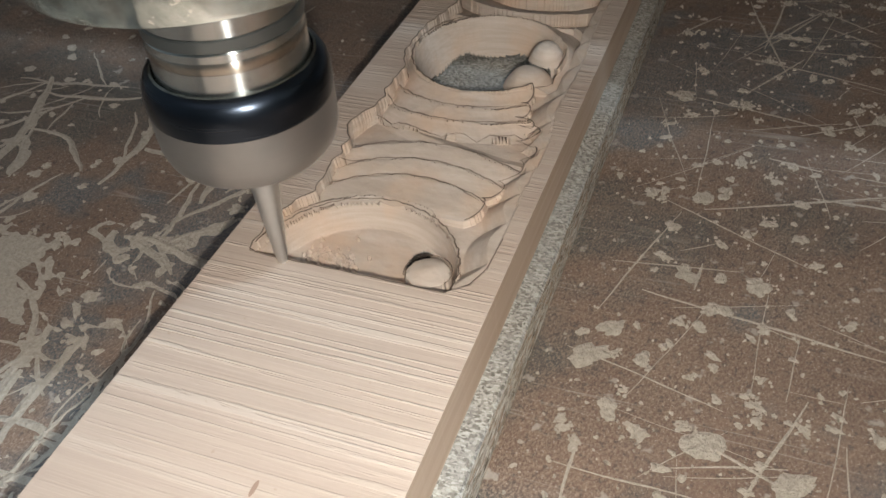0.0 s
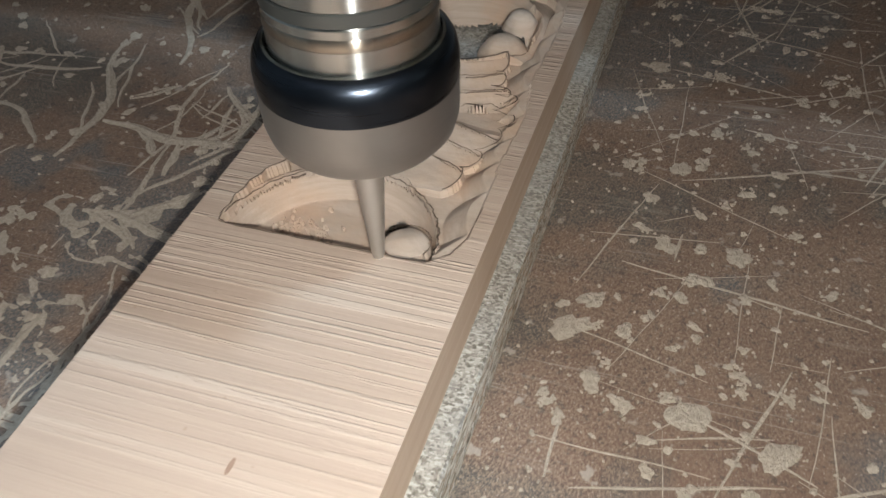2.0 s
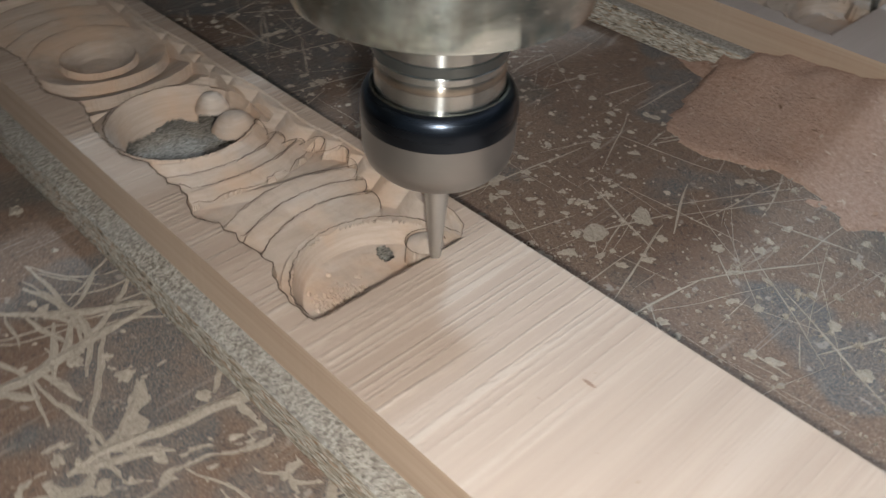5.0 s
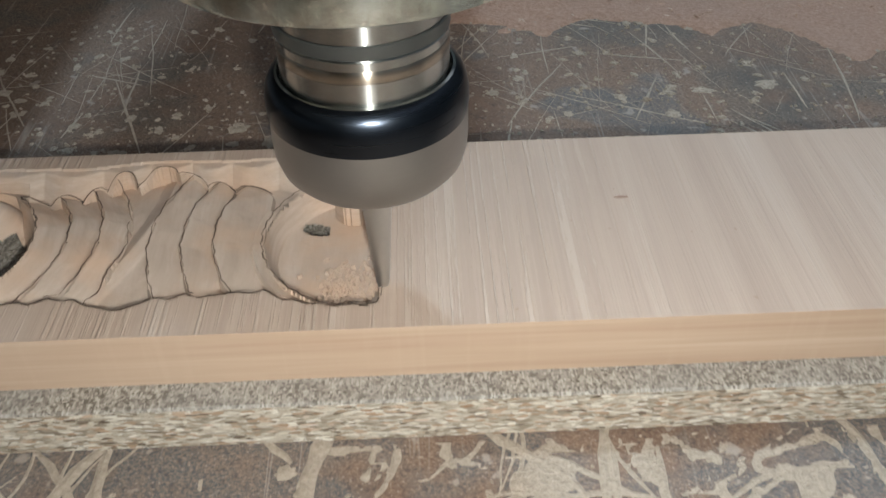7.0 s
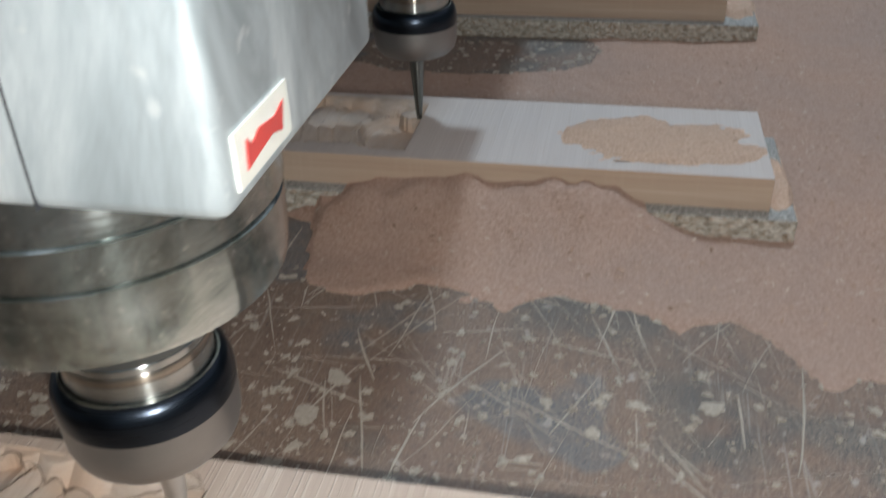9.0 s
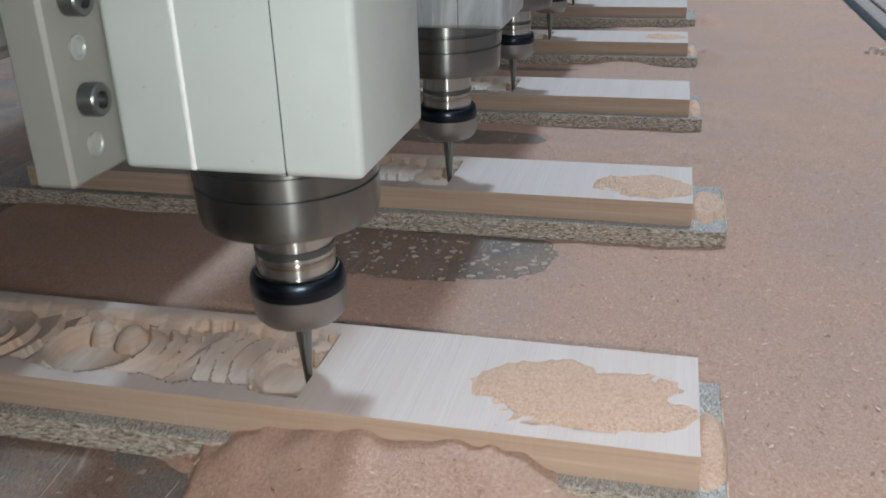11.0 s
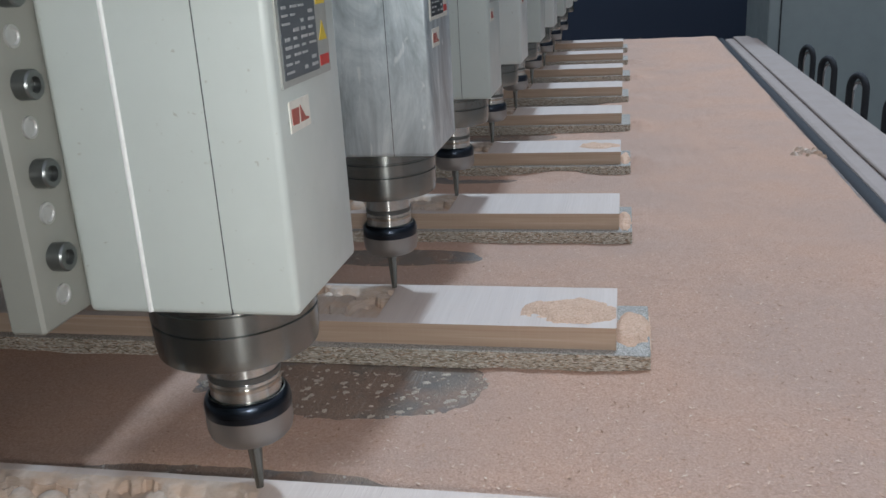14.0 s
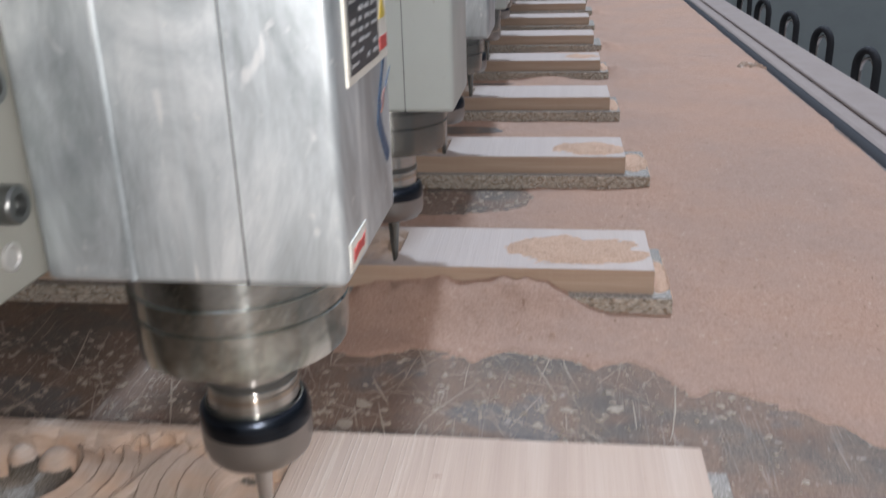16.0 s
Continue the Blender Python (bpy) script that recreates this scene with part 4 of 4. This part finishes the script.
spots = [(-0.001, 0.083, 0.0042, 0), (-0.001, 0.104, 0.004, 0), (0.062, 0.097, 0.0052, 0), (0.057, 0.071, 0.0035, 0), (-0.040, 0.083, 0.004, 0), (-0.103, 0.067, 0.005, 0),
         (0.068, 0.119, 0.0060, 0), (0.184, 0.121, 0.0045, 0), (0.211, 0.124, 0.005, 0), (0.168, 0.104, 0.003, 0), (0.150, 0.118, 0.003, 0), (0.040, 0.062, 0.006, 0), (0.028, 0.066, 0.0045, 0)]
for _ in range(75):
    x, y = rng.uniform(-0.20, 0.26), rng.uniform(0.056, 0.19)
    r = rng.choice((0.0012, 0.0015, 0.0019, 0.0024, 0.0031))
    spots.append((x, y, r, 0))
    for _ in range(9):
        a, q = rng.uniform(0, 6.28), r * rng.uniform(0.9, 1.7)
        spots.append((x + q * math.cos(a), y + q * math.sin(a), rng.uniform(0.0003, 0.0008), 0))
for _ in range(620):
    x, y = rng.uniform(-0.22, 0.30), rng.uniform(0.052, 0.20)
    spots.append((x, y, rng.choice((0.0006, 0.0008, 0.0010, 0.0013, 0.0017, 0.0023)) * rng.uniform(0.8, 1.2), 0))
for _ in range(240):
    x, y = rng.uniform(-0.10, 0.16), rng.uniform(PITCH + 0.15, PITCH + 0.235)
    spots.append((x, y, rng.choice((0.0008, 0.0012, 0.0018, 0.0028)), 0))
for _ in range(420):
    x, y = rng.uniform(-0.12, 0.30), rng.uniform(-0.22, -0.055)
    spots.append((x, y, rng.choice((0.0006, 0.0008, 0.001, 0.0015, 0.002, 0.003)), 0))
for _ in range(800):
    spots.append((rng.uniform(-0.20, 0.30), rng.uniform(0.050, 0.19), rng.uniform(0.0003, 0.0008), 0))
flakes("dust_flakes", spots, CRUST, "pale crusts of dust stuck to the brown laminate")


def streaks():
    """Snaking ridges of dust swept on the table before the first blank, and a few thin scratches behind it."""
    verts, faces = [], []

    def ribbon(x, y, a, length, w, bend):
        n = max(4, int(length / 0.004))
        pts = []
        for i in range(n + 1):
            pts.append((x, y, a))
            a += rng.uniform(-bend, bend)
            x += length / n * math.cos(a)
            y += length / n * math.sin(a)
        b = len(verts)
        for i, (px, py, pa) in enumerate(pts):
            s = w * (0.4 + 0.6 * math.sin(math.pi * i / n)) * rng.uniform(0.8, 1.15)
            nx, ny = -math.sin(pa), math.cos(pa)
            verts.extend([(px - nx * s, py - ny * s, 0.0001), (px, py, 0.0001 + 0.25 * w), (px + nx * s, py + ny * s, 0.0001)])
        for i in range(n):
            for q in (0, 1):
                faces.append((b + 3 * i + q, b + 3 * i + q + 1, b + 3 * i + q + 4, b + 3 * i + q + 3))
    for _ in range(46):
        x, y, a, w = rng.triangular(-0.16, 0.27, 0.16), rng.uniform(-0.23, -0.065), rng.uniform(0, 6.28), rng.choice((0.0009, 0.0013, 0.0018, 0.0024))
        ribbon(x, y, a, rng.uniform(0.05, 0.14), w, 0.24)
        # side trails leave the main one at an acute angle
        for _ in range(5):
            u = rng.uniform(0.0, 0.05)
            ribbon(x + u * math.cos(a), y + u * math.sin(a), a + rng.choice((-1, 1)) * rng.uniform(0.4, 1.1), rng.uniform(0.012, 0.05), w * rng.uniform(0.35, 0.7), 0.30)
    for _ in range(210):
        ribbon(rng.uniform(-0.20, 0.24), rng.uniform(0.055, 0.19), rng.choice((0.15, 1.2, 2.0, 1.6, 2.6)) + rng.uniform(-0.25, 0.25), rng.uniform(0.012, 0.07), rng.choice((0.00012, 0.00016, 0.0002, 0.0003, 0.0005)), 0.05)
    me = bpy.data.meshes.new("dust_streaks")
    me.from_pydata(verts, [], faces)
    me.materials.append(CRUST)
    tagged(new("dust_streaks", me), "swept snaking streaks of pale dust on the table", "sawdust", kind="stuff")


streaks()


def shavings():
    """Loose curls and chips lying on the sawdust."""
    verts, faces = [], []
    gen = np.random.RandomState(17)
    n = 15000
    xs = gen.uniform(-0.05, 0.48, n)
    ys = np.where(gen.rand(n) < 0.7, gen.uniform(0.18, 0.80, n), gen.uniform(0.80, 2.0, n))
    zs = dust_height(xs, ys)
    for x, y, z in zip(xs, ys, zs):
        if z < 0.0004 or abs((y + PITCH / 2) % PITCH - PITCH / 2) < 0.05 and x < 0.262:
            continue
        r = rng.choice((0.0006, 0.0008, 0.001, 0.0013, 0.002))
        a = rng.uniform(0, 6.28)
        c, s = math.cos(a) * r, math.sin(a) * r
        w = rng.uniform(0.2, 0.45)
        b = len(verts)
        up = z + 0.0005
        verts.extend([(x - c, y - s, up), (x + s * w, y - c * w, up + 0.15 * r), (x + c, y + s, up + 0.3 * r), (x - s * w, y + c * w, up + 0.15 * r)])
        faces.append((b, b + 1, b + 2, b + 3))
    me = bpy.data.meshes.new("wood_shavings")
    me.from_pydata(verts, [], faces)
    me.materials.append(CHIPS)
    tagged(new("wood_shavings", me), "tiny loose wood chips on the sawdust", "wood chips", kind="stuff")


shavings()


def dust_film():
    """Thin swirling film of dust before the first blank."""
    X, Y = np.arange(-0.27, 0.33, 0.0014), np.arange(-0.27, -0.049, 0.0014)
    gx, gy = np.meshgrid(X, Y, indexing="ij")
    wx = gx + 0.05 * (fbm(gx, gy, 22, 3, 3) - 0.5)
    wy = gy + 0.05 * (fbm(gx, gy, 22, 13, 3) - 0.5)
    ridge = np.maximum(1 - np.abs(2 * fbm(wx, wy * 0.6, 48, 23, 3) - 1) * 3.2, 1 - np.abs(2 * fbm(wy, wx * 0.6, 60, 29, 3) - 1) * 3.4)
    clump = fbm(wx, wy, 30, 41, 4)
    Z = 0.0011 * np.maximum(ridge - 0.88, (clump - 0.74) * 4) + 0.0002 * (smooth_noise(gx, gy, 420, 5) - 0.5)
    Z = np.clip(Z - 0.0005 * np.clip((0.04 - gx) / 0.08, 0, 1), -0.0006, 0.0009)
    hit = np.maximum.reduce([Z[:-1, :-1], Z[1:, :-1], Z[:-1, 1:], Z[1:, 1:]]) > 0
    ob = new("dust_film", grid_mesh("dust_film", X, Y, Z, hit, CRUST))
    tagged(ob, "swirled film of pale dust on the laminate", "sawdust", kind="stuff")


dust_film()
flakes("bowl_chips", [(min(0.0565, 0.049 + rng.gauss(0, 0.0045)), -0.013 + rng.gauss(0, 0.0045), rng.uniform(0.0003, 0.0009), TOP - 0.0100) for _ in range(200)], CUT, "fine wood chips lying in the carved bowl", 0.0012)
flakes("wood_splinters", [(0.500 + rng.uniform(-0.022, 0.014), 1.237 + rng.uniform(-0.03, 0.03), rng.uniform(0.003, 0.008), 0.002) for _ in range(16)], CUT, "few brown wood splinters at the table edge", 0.004)

# ---------------------------------------------------------------- the torch beside the lens
TORCH = bpy.data.materials.new("white_led")
TORCH.use_nodes = True
TORCH.node_tree.nodes["Principled BSDF"].inputs["Emission Color"].default_value = (0.96, 0.94, 0.905, 1)
TORCH.node_tree.nodes["Principled BSDF"].inputs["Emission Strength"].default_value = 4200
torch = new("torch")
tagged(torch, "small white torch beside the filming camera", "torch")
part("led", lathe([(0, -0.0005), (0.0045, -0.0005), (0.0045, 0.0)], 20), TORCH, torch, "white light-emitting disc")
part("case", lathe([(0.0055, 0.0), (0.0055, 0.006), (0, 0.006)], 20), DARK, torch, "black case")

# ---------------------------------------------------------------- movement
# the heads' way together: time, across the blank, height of the cutter's tip
SWING = [(0, -.020, .031), (.5, -.0045, .027), (1, .0148, .030), (1.5, .0228, .0265), (2, .0150, .031), (2.5, -.0032, .026), (3, -.0222, .0330), (3.2, -.026, .032),
         (3.6, -.029, .030), (4.2, -.013, .027), (4.8, .010, .028), (5.3, .0175, .030), (5.5, .0160, .0306), (6, .0088, .0355), (6.5, -.0070, .032), (7, -.024, .0300),
         (7.5, -.0335, .0310), (8, -.0290, .0345), (8.5, -.0118, .0278), (9, .0125, .030), (9.5, .0190, .0325), (9.7, .018, .032), (10.3, .006, .029), (11, -.012, .026),
         (11.6, -.015, .025), (12, -.0123, .0245), (12.5, -.0045, .0185), (13, .0200, .0208), (13.5, .0325, .0250), (14, .0335, .0250), (14.5, .0245, .0212), (15, .0020, .0220),
         (15.5, -.0090, .0255), (16, -.0220, .0240)]
AXIS = 0.059               # the spindles' line along the blanks


def motions():
    for k, head in enumerate(heads):
        walk(head, [(t, pose(AXIS + (0.003 if k else 0.0), PITCH * k + y, z)) for t, y, z in SWING])
    lift = pose(0.008, -0.018, 0.010)
    walk(torch, [(t, look(eye, target, roll) @ lift) for t, eye, target, roll in PATH])


motions()
